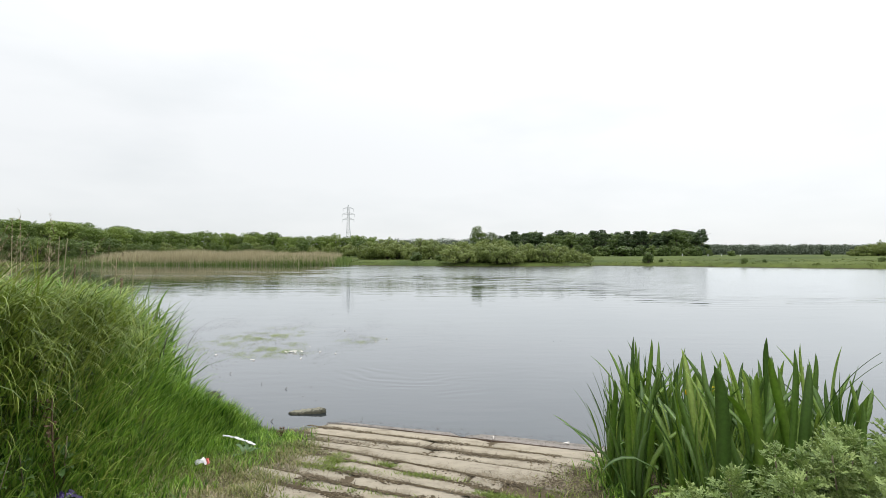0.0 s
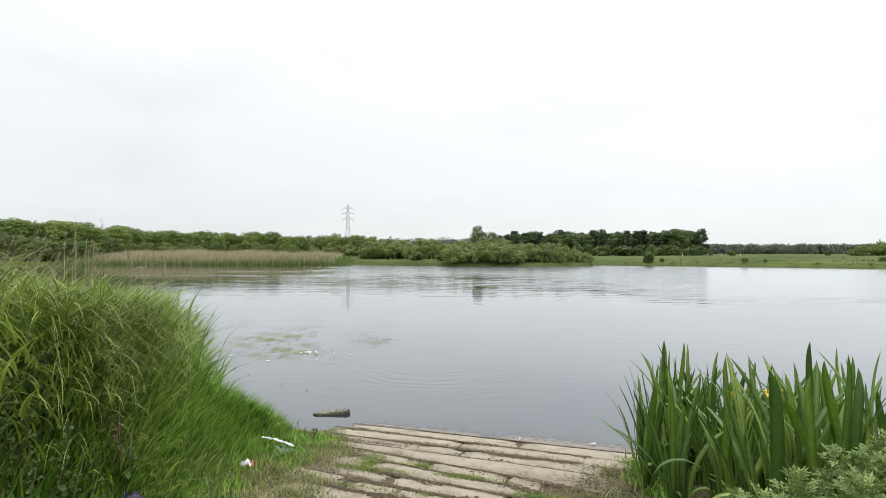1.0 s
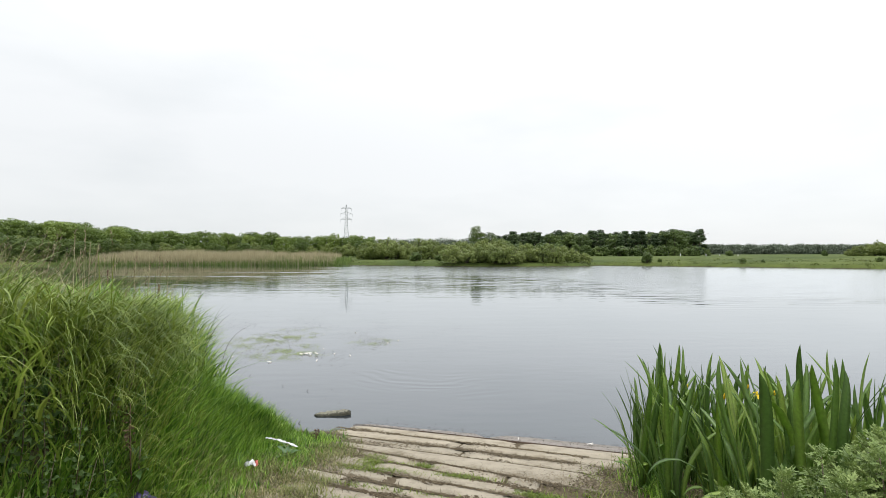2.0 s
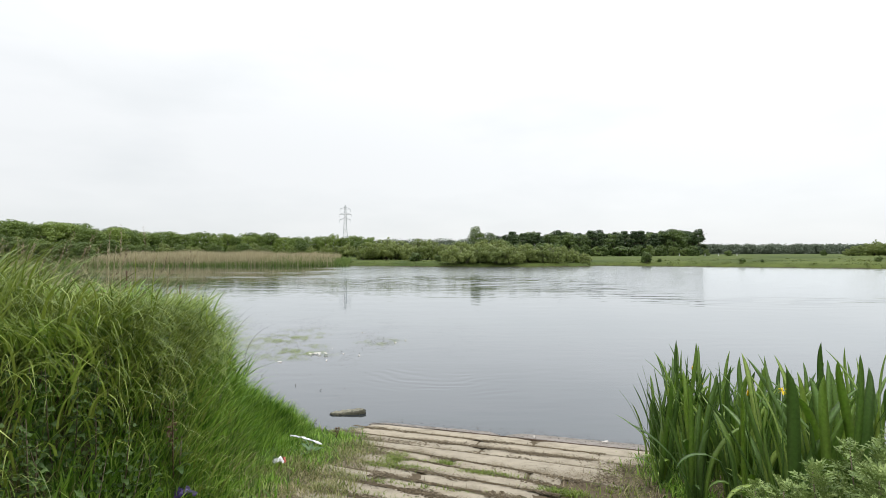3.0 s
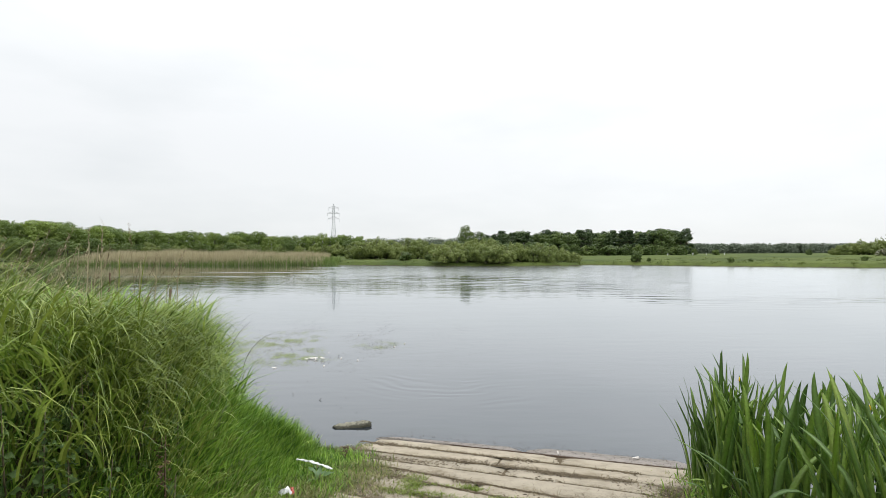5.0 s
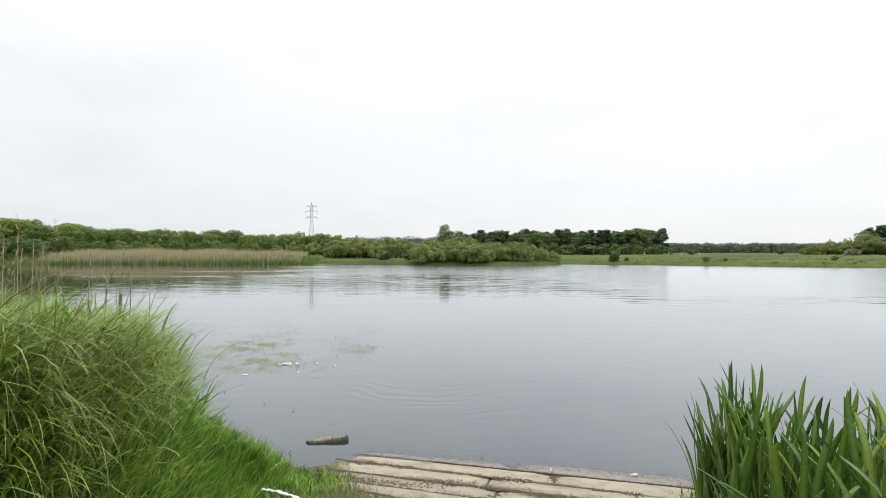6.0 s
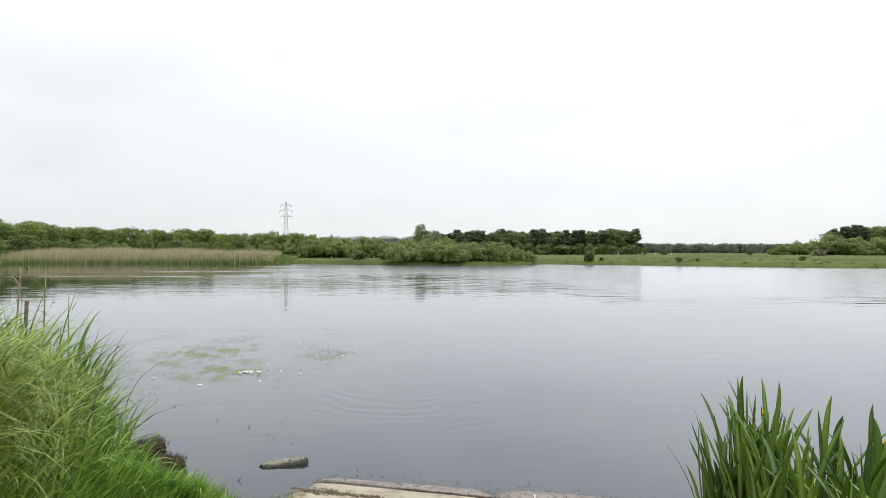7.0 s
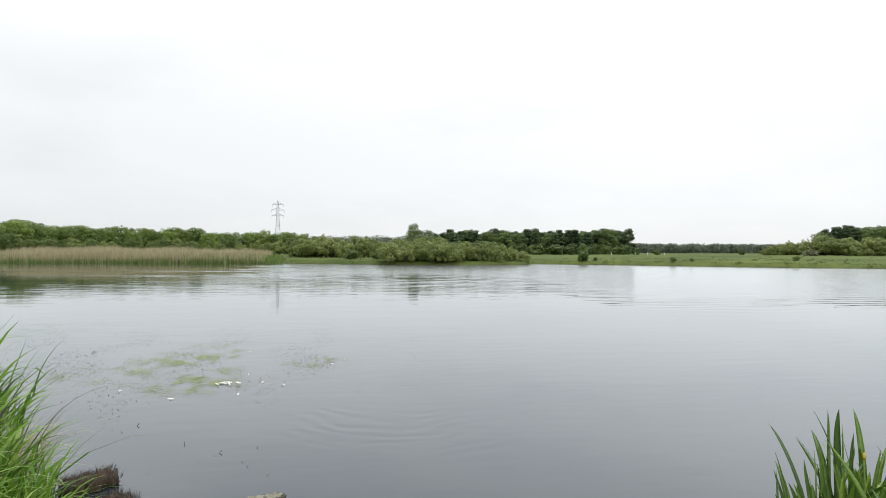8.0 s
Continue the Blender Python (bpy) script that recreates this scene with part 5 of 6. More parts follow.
rng = np.random.default_rng(40)
IRIS_LEAVES = []
for k in range(28):
    ln = [0.42, 0.6, 0.76, 0.86, 0.94, 1.0][k % 6]
    IRIS_LEAVES.append(iris_leaf(ln, rng.uniform(0.024, 0.047), rng.uniform(0.03, 0.30) if k % 5 else rng.uniform(0.6, 1.1), rng, rng.uniform(0.0, 0.4) if k % 6 else 1.7, rng.uniform(-0.14, 0.14)))
for me in IRIS_LEAVES:
    me.materials.append(MAT["iris"])


def flower_mesh(rng):
    bm = bmesh.new()
    for k in range(6):
        a, up = k * math.pi / 3, 0.03 if k % 2 else -0.01
        ring = [(0, 0, 0), (0.014, 0.008, 0.012 + up * 0.5), (0.03, 0.006, up), (0.036, 0, up - 0.006), (0.03, -0.006, up), (0.014, -0.008, 0.012 + up * 0.5)]
        bm.faces.new([bm.verts.new(pose(0, 0, 0, 0, 0, math.degrees(a)) @ Vector(p)) for p in ring])
    return bm_mesh("flower", bm)


def bud_mesh():
    bm = bmesh.new()
    tube(bm, [(0, 0, 0), (0, 0, 0.015), (0.002, 0, 0.035), (0.004, 0, 0.055)], [0.004, 0.009, 0.008, 0.002], 6)
    return bm_mesh("bud", bm, True)


def make_iris(x, y, leaves, reach, rng, bloom="", broad=1.0):
    root = thing("iris_plant", None, None, "yellow flag iris with tall green sword leaves at the water's edge", "iris", "irises by the slipway")
    z = max(land_at(x, y), -0.1) - 0.03
    facing = rng.uniform(0, 360)
    root.matrix_basis = pose(x, y, z, 0, 0, facing)
    for k in range(leaves):
        fan = (k - (leaves - 1) / 2) / max(1, leaves)
        me = IRIS_LEAVES[int(rng.integers(len(IRIS_LEAVES)))]
        m = pose(fan * 0.10 + rng.normal(0, 0.015), rng.normal(0, 0.02), 0, rng.normal(0, 5), fan * 24 + rng.normal(0, 5), rng.normal(0, 40) + (180 if fan < 0 else 0))
        part("leaf", me, None, root, "", m @ Matrix.Diagonal((reach, rng.uniform(0.85, 1.2) * broad, reach * rng.uniform(0.80, 1.12), 1)))
    if bloom:
        bm = bmesh.new()
        hh = 0.80 * reach
        tube(bm, [(0, 0, 0), (0.02, 0.01, hh * 0.5), (0.015, 0.02, hh)], [0.006, 0.005, 0.004], 6)
        stalk = part("flower_stalk", bm_mesh("flower_stalk", bm, True), MAT["iris"], root)
        blossom = part("flower" if bloom == "flower" else "bud", flower_mesh(rng) if bloom == "flower" else bud_mesh(), MAT["petal"], stalk, "open yellow flower" if bloom == "flower" else "closed yellow bud", pose(0.015, 0.02, hh) @ Matrix.Scale(0.7, 4))


for x, y, reach, bloom in (
        (1.86, 4.50, 0.84, ""), (1.94, 4.42, 0.92, ""), (2.02, 4.30, 1.02, ""), (2.14, 4.36, 1.06, "bud"), (2.28, 4.46, 1.0, ""), (2.44, 4.40, 0.98, ""), (2.60, 4.36, 0.94, ""), (2.76, 4.2, 0.98, ""), (2.95, 4.1, 0.98, ""), (2.2, 4.62, 0.92, ""), (2.42, 4.62, 0.94, "bud"), (2.62, 4.55, 0.94, ""), (2.05, 4.5, 0.96, ""), (3.15, 4.0, 0.95, ""),
        (1.74, 4.05, 0.72, ""), (1.84, 3.92, 0.94, ""), (2.02, 3.86, 1.0, ""), (2.22, 3.88, 0.94, ""), (2.42, 3.80, 0.98, "bud"), (2.62, 3.82, 0.94, ""), (2.85, 3.72, 1.0, ""), (3.1, 3.62, 0.98, ""),
        (1.62, 3.62, 0.84, ""), (1.78, 3.46, 0.95, ""), (1.98, 3.40, 0.95, ""), (2.18, 3.34, 1.0, ""), (2.4, 3.36, 0.96, "bud"), (2.62, 3.30, 1.0, ""), (2.9, 3.2, 1.0, ""),
        (1.60, 3.06, 0.86, ""), (1.74, 2.86, 0.98, "bud"), (1.94, 2.92, 0.98, ""), (2.16, 2.86, 1.04, ""), (2.4, 2.84, 1.0, ""), (2.65, 2.8, 1.04, ""),
        (1.80, 2.44, 1.05, "flower"), (1.98, 2.36, 1.04, ""), (2.2, 2.42, 1.08, ""), (2.45, 2.36, 1.08, ""), (2.7, 2.3, 1.04, "")):
    make_iris(x + 0.15 + rng.normal(0, 0.03), y + rng.normal(0, 0.03), int(rng.integers(13, 18)), reach * 1.05, rng, bloom, 1.0)

rng = np.random.default_rng(44)
proud = thing("iris_plant", None, None, "yellow flag iris with broad arching sword leaves beside the slipway", "iris", "irises by the slipway")
proud.matrix_basis = pose(1.78, 2.45, land_at(1.78, 2.45) - 0.03)
for x, y, length, width, bend, kink, yaw, tilt in (
        (0.10, -0.12, 1.06, 0.062, 0.10, 0.10, 250, 3), (0.02, 0.02, 0.98, 0.058, 0.12, 0.0, 150, 4), (0.12, -0.05, 1.02, 0.056, 0.55, 0.25, 5, 8),
        (0.30, -0.10, 1.02, 0.056, 0.16, 0.0, 200, 2), (0.42, -0.15, 1.04, 0.052, 0.10, 0.05, 30, 2), (-0.05, 0.10, 0.78, 0.044, 0.55, 1.9, 178, 6),
        (0.05, -0.14, 0.72, 0.040, 0.7, 1.8, 190, 8), (0.16, 0.05, 0.82, 0.046, 0.8, 0.5, -20, 16), (0.22, 0.12, 1.04, 0.050, 0.14, 0.0, 120, 3)):
    part("leaf", iris_leaf(length, width, bend, rng, kink, rng.uniform(-0.04, 0.04)), MAT["iris"], proud, "", pose(x, y, 0, 0, tilt, yaw))
spire = thing("iris_plant", None, None, "yellow flag iris with one tall spire of leaves", "iris", "irises by the slipway")
spire.matrix_basis = pose(2.15, 4.37, -0.02)
for x, y, length, width, bend, yaw in ((0, 0, 1.26, 0.036, 0.03, 40), (0.04, 0.01, 1.16, 0.034, 0.06, 120), (0.08, 0.03, 1.12, 0.03, 0.10, 0), (-0.05, 0.02, 1.08, 0.034, 0.10, 180), (-0.10, 0.0, 1.02, 0.032, 0.22, 185), (0.02, -0.03, 1.0, 0.03, 0.15, 250),
                                        (-0.16, 0.05, 0.98, 0.034, 0.42, 178), (-0.20, -0.04, 0.92, 0.032, 0.55, 190), (-0.24, 0.06, 0.86, 0.030, 0.7, 170), (-0.26, 0.0, 0.74, 0.028, 0.5, 200), (-0.14, 0.10, 1.02, 0.03, 0.28, 165)):
    part("leaf", iris_leaf(length, width, bend, rng, 0.0, rng.uniform(-0.04, 0.04)), MAT["iris"], spire, "", pose(x, y, 0, 0, 0, yaw))


# ---- mugwort in front of the irises ----
def lobed_leaf(length, rng):
    """A deeply cut leaf along +x: a stalk, two pairs of toothed side lobes and a toothed end lobe, arched."""
    bm = bmesh.new()
    curl = rng.uniform(-0.2, 1.2)

    def arch(x, y):
        return (x, y, 0.10 * x - curl * x * x / length + 0.5 * abs(y) + rng.normal(0, 0.03 * length))

    def lobe(x, a, ln, w):
        c, s = math.cos(a), math.sin(a)
        shape = [(0, 0), (0.22, -0.22), (0.42, -0.72), (0.50, -0.30), (0.74, -0.62), (0.76, -0.22), (1.0, 0), (0.76, 0.22), (0.74, 0.62), (0.50, 0.30), (0.42, 0.72), (0.22, 0.22)]
        bm.faces.new([bm.verts.new(arch(x + c * px * ln - s * py * w, s * px * ln + c * py * w)) for px, py in shape])
    lobe(length * 0.08, 0, length * 0.5, length * 0.06)
    for x, ln in ((0.18, 0.24), (0.36, 0.36), (0.54, 0.36)):
        for sgn in (-1, 1):
            lobe(length * x, sgn * rng.uniform(0.55, 0.9), length * ln * rng.uniform(0.9, 1.25), length * 0.115)
    lobe(length * 0.5, rng.uniform(-0.1, 0.1), length * 0.5, length * 0.15)
    return bm_mesh("leaf", bm)


rng = np.random.default_rng(60)
MUG_LEAVES = [lobed_leaf(ln, rng) for ln in (0.055, 0.068, 0.082, 0.095, 0.11, 0.06, 0.072, 0.088, 0.10, 0.105)]
for me in MUG_LEAVES:
    me.materials.append(MAT["mugwort"])


def make_mugwort(x, y, tall, rng):
    root = thing("mugwort_plant", None, None, "leafy grey-green mugwort growing beside the irises", "mugwort", "mugwort by the slipway")
    root.matrix_basis = pose(x, y, land_at(x, y) - 0.02, 0, 0, rng.uniform(0, 360))
    lx, ly = rng.normal(0, 0.06), rng.normal(0, 0.06)
    bm = bmesh.new()
    tube(bm, [(0, 0, 0), (lx * 0.4, ly * 0.4, tall * 0.5), (lx, ly, tall)], [0.006, 0.005, 0.002], 6)
    part("stem", bm_mesh("stem", bm, True), MAT["stem"], root)
    n = int(60 + tall * 90)
    for k in range(n):
        f = 0.12 + 0.88 * (k / (n - 1)) ** 0.8
        me = MUG_LEAVES[int(np.clip((1.05 - f) * 5 + rng.uniform(0, 2.2), 0, 4)) + 5 * int(rng.integers(2))]
        yaw = k * 137.5 + rng.normal(0, 15)
        pitch = -60 * f ** 3 - rng.uniform(-25, 38)
        off = 0.01 + rng.uniform(0, 0.15) * (1.08 - f)
        c, s = math.cos(radians(yaw)), math.sin(radians(yaw))
        part("leaf", me, None, root, "", pose(lx * f * f + c * off, ly * f * f + s * off, tall * f + rng.normal(0, 0.012), rng.normal(0, 26), pitch, yaw))


for x, y, tall in ((1.30, 1.62, 0.44), (1.42, 1.40, 0.42), (1.48, 1.80, 0.50), (1.62, 1.55, 0.52), (1.70, 1.85, 0.58), (1.82, 1.62, 0.62), (1.92, 1.92, 0.66), (2.02, 1.70, 0.72), (2.14, 2.0, 0.72), (2.25, 1.78, 0.74), (2.4, 2.02, 0.74), (2.5, 1.75, 0.72), (1.55, 2.05, 0.42), (1.36, 1.90, 0.36), (1.75, 1.30, 0.52), (2.0, 1.42, 0.62), (1.58, 1.18, 0.42), (2.3, 1.5, 0.66), (2.7, 1.9, 0.74), (1.78, 1.74, 0.60), (1.88, 1.78, 0.66), (1.98, 1.82, 0.70), (2.08, 1.88, 0.74), (2.18, 1.9, 0.76), (1.70, 1.68, 0.54), (1.90, 1.66, 0.64), (2.12, 1.74, 0.72), (1.60, 1.78, 0.48), (2.34, 1.92, 0.78)):
    make_mugwort(x, y, tall, rng)


# ---- broad-leaved docks and dead stalks on the bank ----
def broad_leaf(length, width, rng):
    n, rows = 7, []
    for k in range(n + 1):
        f = k / n
        w = width * 0.5 * math.sin(math.pi * min(1, 0.06 + 0.94 * f)) ** 0.7 * (1 if k < n else 0.05)
        z = length * (0.55 * f - 0.55 * f * f)
        rip = 0.006 * math.sin(9 * f + rng.uniform(0, 1))
        rows.append([(length * f, -w, z + 0.25 * w + rip), (length * f, 0, z), (length * f, w, z + 0.25 * w - rip)])
    v = np.array(rows).reshape(-1, 3)
    return smooth(array_mesh("leaf", v, np.array([(3 * k + j, 3 * k + j + 1, 3 * k + j + 4, 3 * k + j + 3) for k in range(n) for j in range(2)])))


rng = np.random.default_rng(70)
DOCK_LEAVES = [broad_leaf(ln, ln * 0.27, rng) for ln in (0.08, 0.11, 0.14)]
for me in DOCK_LEAVES:
    me.materials.append(MAT["dock"])
NETTLE_LEAVES = [broad_leaf(ln, ln * 0.55, rng) for ln in (0.03, 0.042, 0.054)]
for me in NETTLE_LEAVES:
    me.materials.append(MAT["nettle"])


def make_nettle(x, y, tall, rng):
    root = thing("nettle_plant", None, None, "dark green nettle growing up through the bank grass", "nettle", "nettles on the bank")
    root.matrix_basis = pose(x, y, land_at(x, y) - 0.02, rng.normal(0, 6), rng.normal(0, 6), rng.uniform(0, 360))
    bm = bmesh.new()
    tube(bm, [(0, 0, 0), (0.01, 0, tall * 0.5), (0.0, 0.015, tall)], [0.004, 0.0035, 0.0015], 5)
    part("stem", bm_mesh("stem", bm, True), MAT["stem"], root)
    pairs = int(tall / 0.045)
    for k in range(pairs):
        f = 0.2 + 0.8 * k / pairs
        for side in (0, 180):
            me = NETTLE_LEAVES[int(np.clip(3 * (1.1 - f) + rng.uniform(-0.5, 1), 0, 2))]
            part("leaf", me, None, root, "", pose(0, 0, tall * f, rng.normal(0, 10), rng.uniform(-15, 25), side + 90 * (k % 2) + rng.normal(0, 12)))


for x, y, tall in ((-1.62, 1.95, 0.5), (-1.50, 2.12, 0.46), (-1.72, 2.22, 0.55), (-1.55, 2.34, 0.5), (-1.85, 2.05, 0.58), (-1.95, 2.32, 0.6), (-1.66, 2.62, 0.52), (-1.45, 2.72, 0.36), (-1.80, 2.80, 0.58), (-1.52, 2.92, 0.4), (-2.05, 2.7, 0.62), (-1.42, 2.3, 0.3), (-1.9, 1.75, 0.56), (-1.6, 1.7, 0.46), (-2.1, 1.95, 0.6), (-1.70, 3.15, 0.46), (-1.58, 1.82, 0.5), (-1.76, 1.92, 0.56), (-1.68, 2.06, 0.56), (-1.88, 2.2, 0.6), (-1.60, 2.26, 0.5), (-1.78, 2.42, 0.58), (-2.02, 2.12, 0.62), (-1.70, 2.5, 0.54), (-1.92, 2.5, 0.6), (-2.16, 2.3, 0.62), (-2.2, 2.6, 0.62), (-1.60, 2.76, 0.5),
                   (-1.48, 1.9, 0.42), (-1.64, 2.36, 0.5), (-1.82, 1.84, 0.56), (-1.98, 1.9, 0.6), (-1.56, 2.6, 0.44), (-1.74, 2.14, 0.54), (-1.9, 2.36, 0.58), (-1.44, 2.08, 0.36), (-2.08, 2.2, 0.6), (-1.68, 1.8, 0.5), (-1.86, 2.66, 0.56), (-2.12, 2.46, 0.6),
                   (-1.5, 1.45, 0.42), (-1.62, 1.55, 0.46), (-1.74, 1.62, 0.5), (-1.56, 1.62, 0.44), (-1.82, 1.5, 0.52), (-1.7, 1.42, 0.46), (-1.94, 1.62, 0.55), (-1.46, 1.76, 0.38), (-1.66, 1.92, 0.5), (-2.04, 1.78, 0.58), (-1.9, 1.4, 0.52), (-1.58, 2.04, 0.46), (-1.76, 2.3, 0.54), (-1.54, 2.46, 0.42)):
    make_nettle(x, y, min(tall + 0.05, 1.58 - land_at(x, y)), rng)
for x, y, lift in ((-1.40, 2.50, 0.25), (-1.30, 3.75, 0.08), (-1.12, 4.3, 0.05), (-1.66, 2.2, 0.3), (-1.05, 4.1, 0.05)):
    root = thing("dock_plant", None, None, "broad-leaved dock among the grass of the bank", "dock", "docks on the bank")
    root.matrix_basis = pose(x, y, land_at(x, y), 0, 0, rng.uniform(0, 360))
    bm = bmesh.new()
    tube(bm, [(0, 0, -0.02), (0.01, 0, lift * 0.5), (0.02, 0.01, lift + 0.05)], [0.007, 0.006, 0.003], 6)
    part("stem", bm_mesh("stem", bm, True), MAT["stem"], root)
    for k in range(7):
        me = DOCK_LEAVES[int(rng.integers(3))]
        part("leaf", me, None, root, "", pose(0.01, 0, lift * rng.uniform(0.3, 1.0), rng.normal(0, 12), rng.uniform(-35, 0), k * 137 + rng.normal(0, 20)))
for x, y, tall in ((-1.40, 2.46, 0.55), (-1.85, 3.2, 0.45), (-0.98, 4.75, 0.16)):
    root = thing("dead_dock_stalk", None, None, "dead brown dock stalk with clustered seeds", "stalk", "dead stalks on the bank")
    z = land_at(x, y)
    root.matrix_basis = pose(x, y, z, rng.normal(0, 5), rng.normal(0, 5), 0)
    bm = bmesh.new()
    tube(bm, [(0, 0, 0), (0.01, 0, tall * 0.6), (0.02, 0.01, tall)], [0.005, 0.004, 0.002], 5)
    part("stem", bm_mesh("stem", bm, True), MAT["dead_stem"], root)
    p = np.column_stack([rng.normal(0, 0.016, 70), rng.normal(0, 0.016, 70), tall * rng.uniform(0.5, 1.0, 70)])
    d = rng.normal(size=(70, 3))
    tagged(part("seed_head", array_mesh("seed_head", *leaf_cards(rng, p, d, 0.013)), MAT["dead_stem"], root), kind="stuff")


# ---- floating log and dark clods at the bank's foot ----
def lump(name, length, wide, tall, rng, n=12, sides=10, rough=0.12, blunt=0.35, soft=True):
    rows = []
    for k in range(n + 1):
        f = k / n
        r = (1 - abs(2 * f - 1) ** 5) ** 0.5 * (1 - blunt) + blunt if 0 < k < n else blunt * 0.6
        ring = []
        for j in range(sides):
            a = 2 * math.pi * j / sides
            q_ = r * (1 + rng.normal(0, rough))
            ring.append(((f - 0.5) * length + rng.normal(0, 0.012 * length), 0.5 * wide * math.cos(a) * q_, 0.5 * tall * math.sin(a) * q_))
        rows.append(ring)
    v = np.array(rows).reshape(-1, 3)
    fc = [(sides * k + j, sides * k + (j + 1) % sides, sides * k + sides + (j + 1) % sides, sides * k + sides + j) for k in range(n) for j in range(sides)]
    me = array_mesh(name, v, np.array(fc))
    bm = bmesh.new()
    bm.from_mesh(me)
    bmesh.ops.holes_fill(bm, edges=bm.edges[:])
    bm.to_mesh(me)
    bm.free()
    return smooth(me) if soft else me


rng = np.random.default_rng(80)
def timber(name, length, wide, tall, rng, n=16, chip=0.006):
    """A rotted, roughly squared timber with broken ends."""
    shape = [(-0.5, -0.5), (0.0, -0.52), (0.5, -0.5), (0.54, 0.0), (0.47, 0.42), (0.25, 0.5), (0.0, 0.48), (-0.25, 0.5), (-0.47, 0.42), (-0.54, 0.0)]
    rows = []
    for k in range(n + 1):
        f = k / n
        pinch = 1 - 0.5 * abs(2 * f - 1) ** 3 - (0.25 if k in (0, n) else 0)
        rows.append([((f - 0.5) * length + rng.normal(0, chip * 1.6), y_ * wide * pinch + rng.normal(0, chip), z_ * tall * (0.85 + 0.15 * pinch) + rng.normal(0, chip * 0.7)) for y_, z_ in shape])
    m_ = len(shape)
    v = np.array(rows).reshape(-1, 3)
    me = array_mesh(name, v, np.array([(m_ * k + j, m_ * k + (j + 1) % m_, m_ * k + m_ + (j + 1) % m_, m_ * k + m_ + j) for k in range(n) for j in range(m_)]))
    bm = bmesh.new()
    bm.from_mesh(me)
    bmesh.ops.holes_fill(bm, edges=bm.edges[:])
    bmesh.ops.recalc_face_normals(bm, faces=bm.faces[:])
    bm.to_mesh(me)
    bm.free()
    return me


log = thing("floating_log", None, None, "short rotten timber with a pale worn top floating in the shallows", "log")
log.matrix_basis = pose(-1.144, 6.43, -0.004, 5, -4.0, 9)
part("timber", timber("timber", 0.44, 0.13, 0.07, rng, 20, 0.0055), MAT["wet_timber"], log, "dark wet rotten timber")
part("worn_face", timber("worn_face", 0.40, 0.092, 0.018, rng, 18, 0.005), MAT["log"], log, "pale dry worn upper face", pose(0.005, 0.008, 0.031))
for x, y, ln, w, tl, yaw in ((-2.66, 6.92, 0.44, 0.34, 0.15, 40), (-2.27, 6.38, 0.42, 0.30, 0.16, 60), (-2.05, 6.08, 0.22, 0.16, 0.10, 50)):
    clod = thing("peat_clod", lump("peat_clod", ln, w, tl, rng, 16, 14, 0.17, 0.3), MAT["peat"], "dark crumbling peat clod at the foot of the bank", "clod", "clods along the bank")
    clod.matrix_basis = pose(x, y, 0.015, 0, 0, yaw)
    hair = rng.uniform(0, 1, (900, 3)) * np.array((ln, w, 0)) * 1.0 - np.array((ln, w, 0)) * 0.5 + np.array((0, 0, tl * 0.3))
    lean = np.column_stack([np.cos(a := rng.uniform(0, 6.28, 900)), np.sin(a)])
    tagged(part("root_fringe", blades("root_fringe", hair, rng.uniform(0.03, 0.10, 900), np.full(900, 0.0035), lean, rng.uniform(0.5, 1.3, 900), 2, rng), MAT["dark_bits"], clod), kind="stuff")


# ---- duckweed, flotsam and feathers on the water ----
def discs(rng, q, r, z):
    n = len(q)
    k = np.arange(6) * np.pi / 3
    ang = k[None] + rng.uniform(0, 6.28, n)[:, None]
    rr = (r[:, None] * rng.uniform(0.6, 1.2, (n, 6)))
    v = np.stack([q[:, :1] + rr * np.cos(ang), q[:, 1:] + rr * np.sin(ang), np.broadcast_to(z[:, None], (n, 6))], -1).reshape(-1, 3)
    return v, np.arange(6 * n).reshape(-1, 6)


rng = np.random.default_rng(81)
for cx, cy, rx, ry, n in ((-4.1, 12.3, 0.60, 1.0, 2600), (-3.5, 12.6, 0.34, 0.45, 1100), (-2.95, 10.65, 0.62, 0.6, 2400), (-1.31, 12.1, 0.5, 0.5, 650), (-3.05, 13.1, 0.24, 0.45, 450), (-5.2, 11.6, 0.3, 0.45, 420), (-2.7, 11.6, 0.3, 0.3, 260), (-9.3, 16.6, 1.2, 1.8, 1500), (-4.6, 10.9, 0.8, 0.5, 350), (-3.6, 14.2, 0.7, 0.5, 400)):
    n = int(n * 1.6)
    a, rad = rng.uniform(0, 6.28, n * 2), np.sqrt(rng.uniform(0, 1, n * 2)) * rng.normal(1.1, 0.3, n * 2)
    q = np.column_stack([cx + rx * rad * np.cos(a), cy + ry * rad * np.sin(a)])
    holes = np.sin(q[:, 0] * 9 + 2 * np.sin(q[:, 1] * 5)) + np.sin(q[:, 1] * 7 + q[:, 0] * 4) + 0.7 * np.sin(q[:, 0] * 21 + q[:, 1] * 3) + rng.normal(0, 1.0, len(q))
    q = q[holes > 0.35][: int(n * 1.0)]
    v, f = discs(rng, q, rng.uniform(0.004, 0.0115, len(q)), rng.uniform(0.003, 0.006, len(q)))
    thing("duckweed_patch", array_mesh("duckweed_patch", v, f), MAT["duckweed"], "pale green duckweed mat floating on the lake", "duckweed", kind="stuff")
n = 9500
q = np.column_stack([rng.normal(-4.8, 2.6, n), rng.normal(12.6, 2.5, n)])
q = q[q[:, 1] > 9.3 + 0.5 * np.sin(q[:, 0] * 4)]
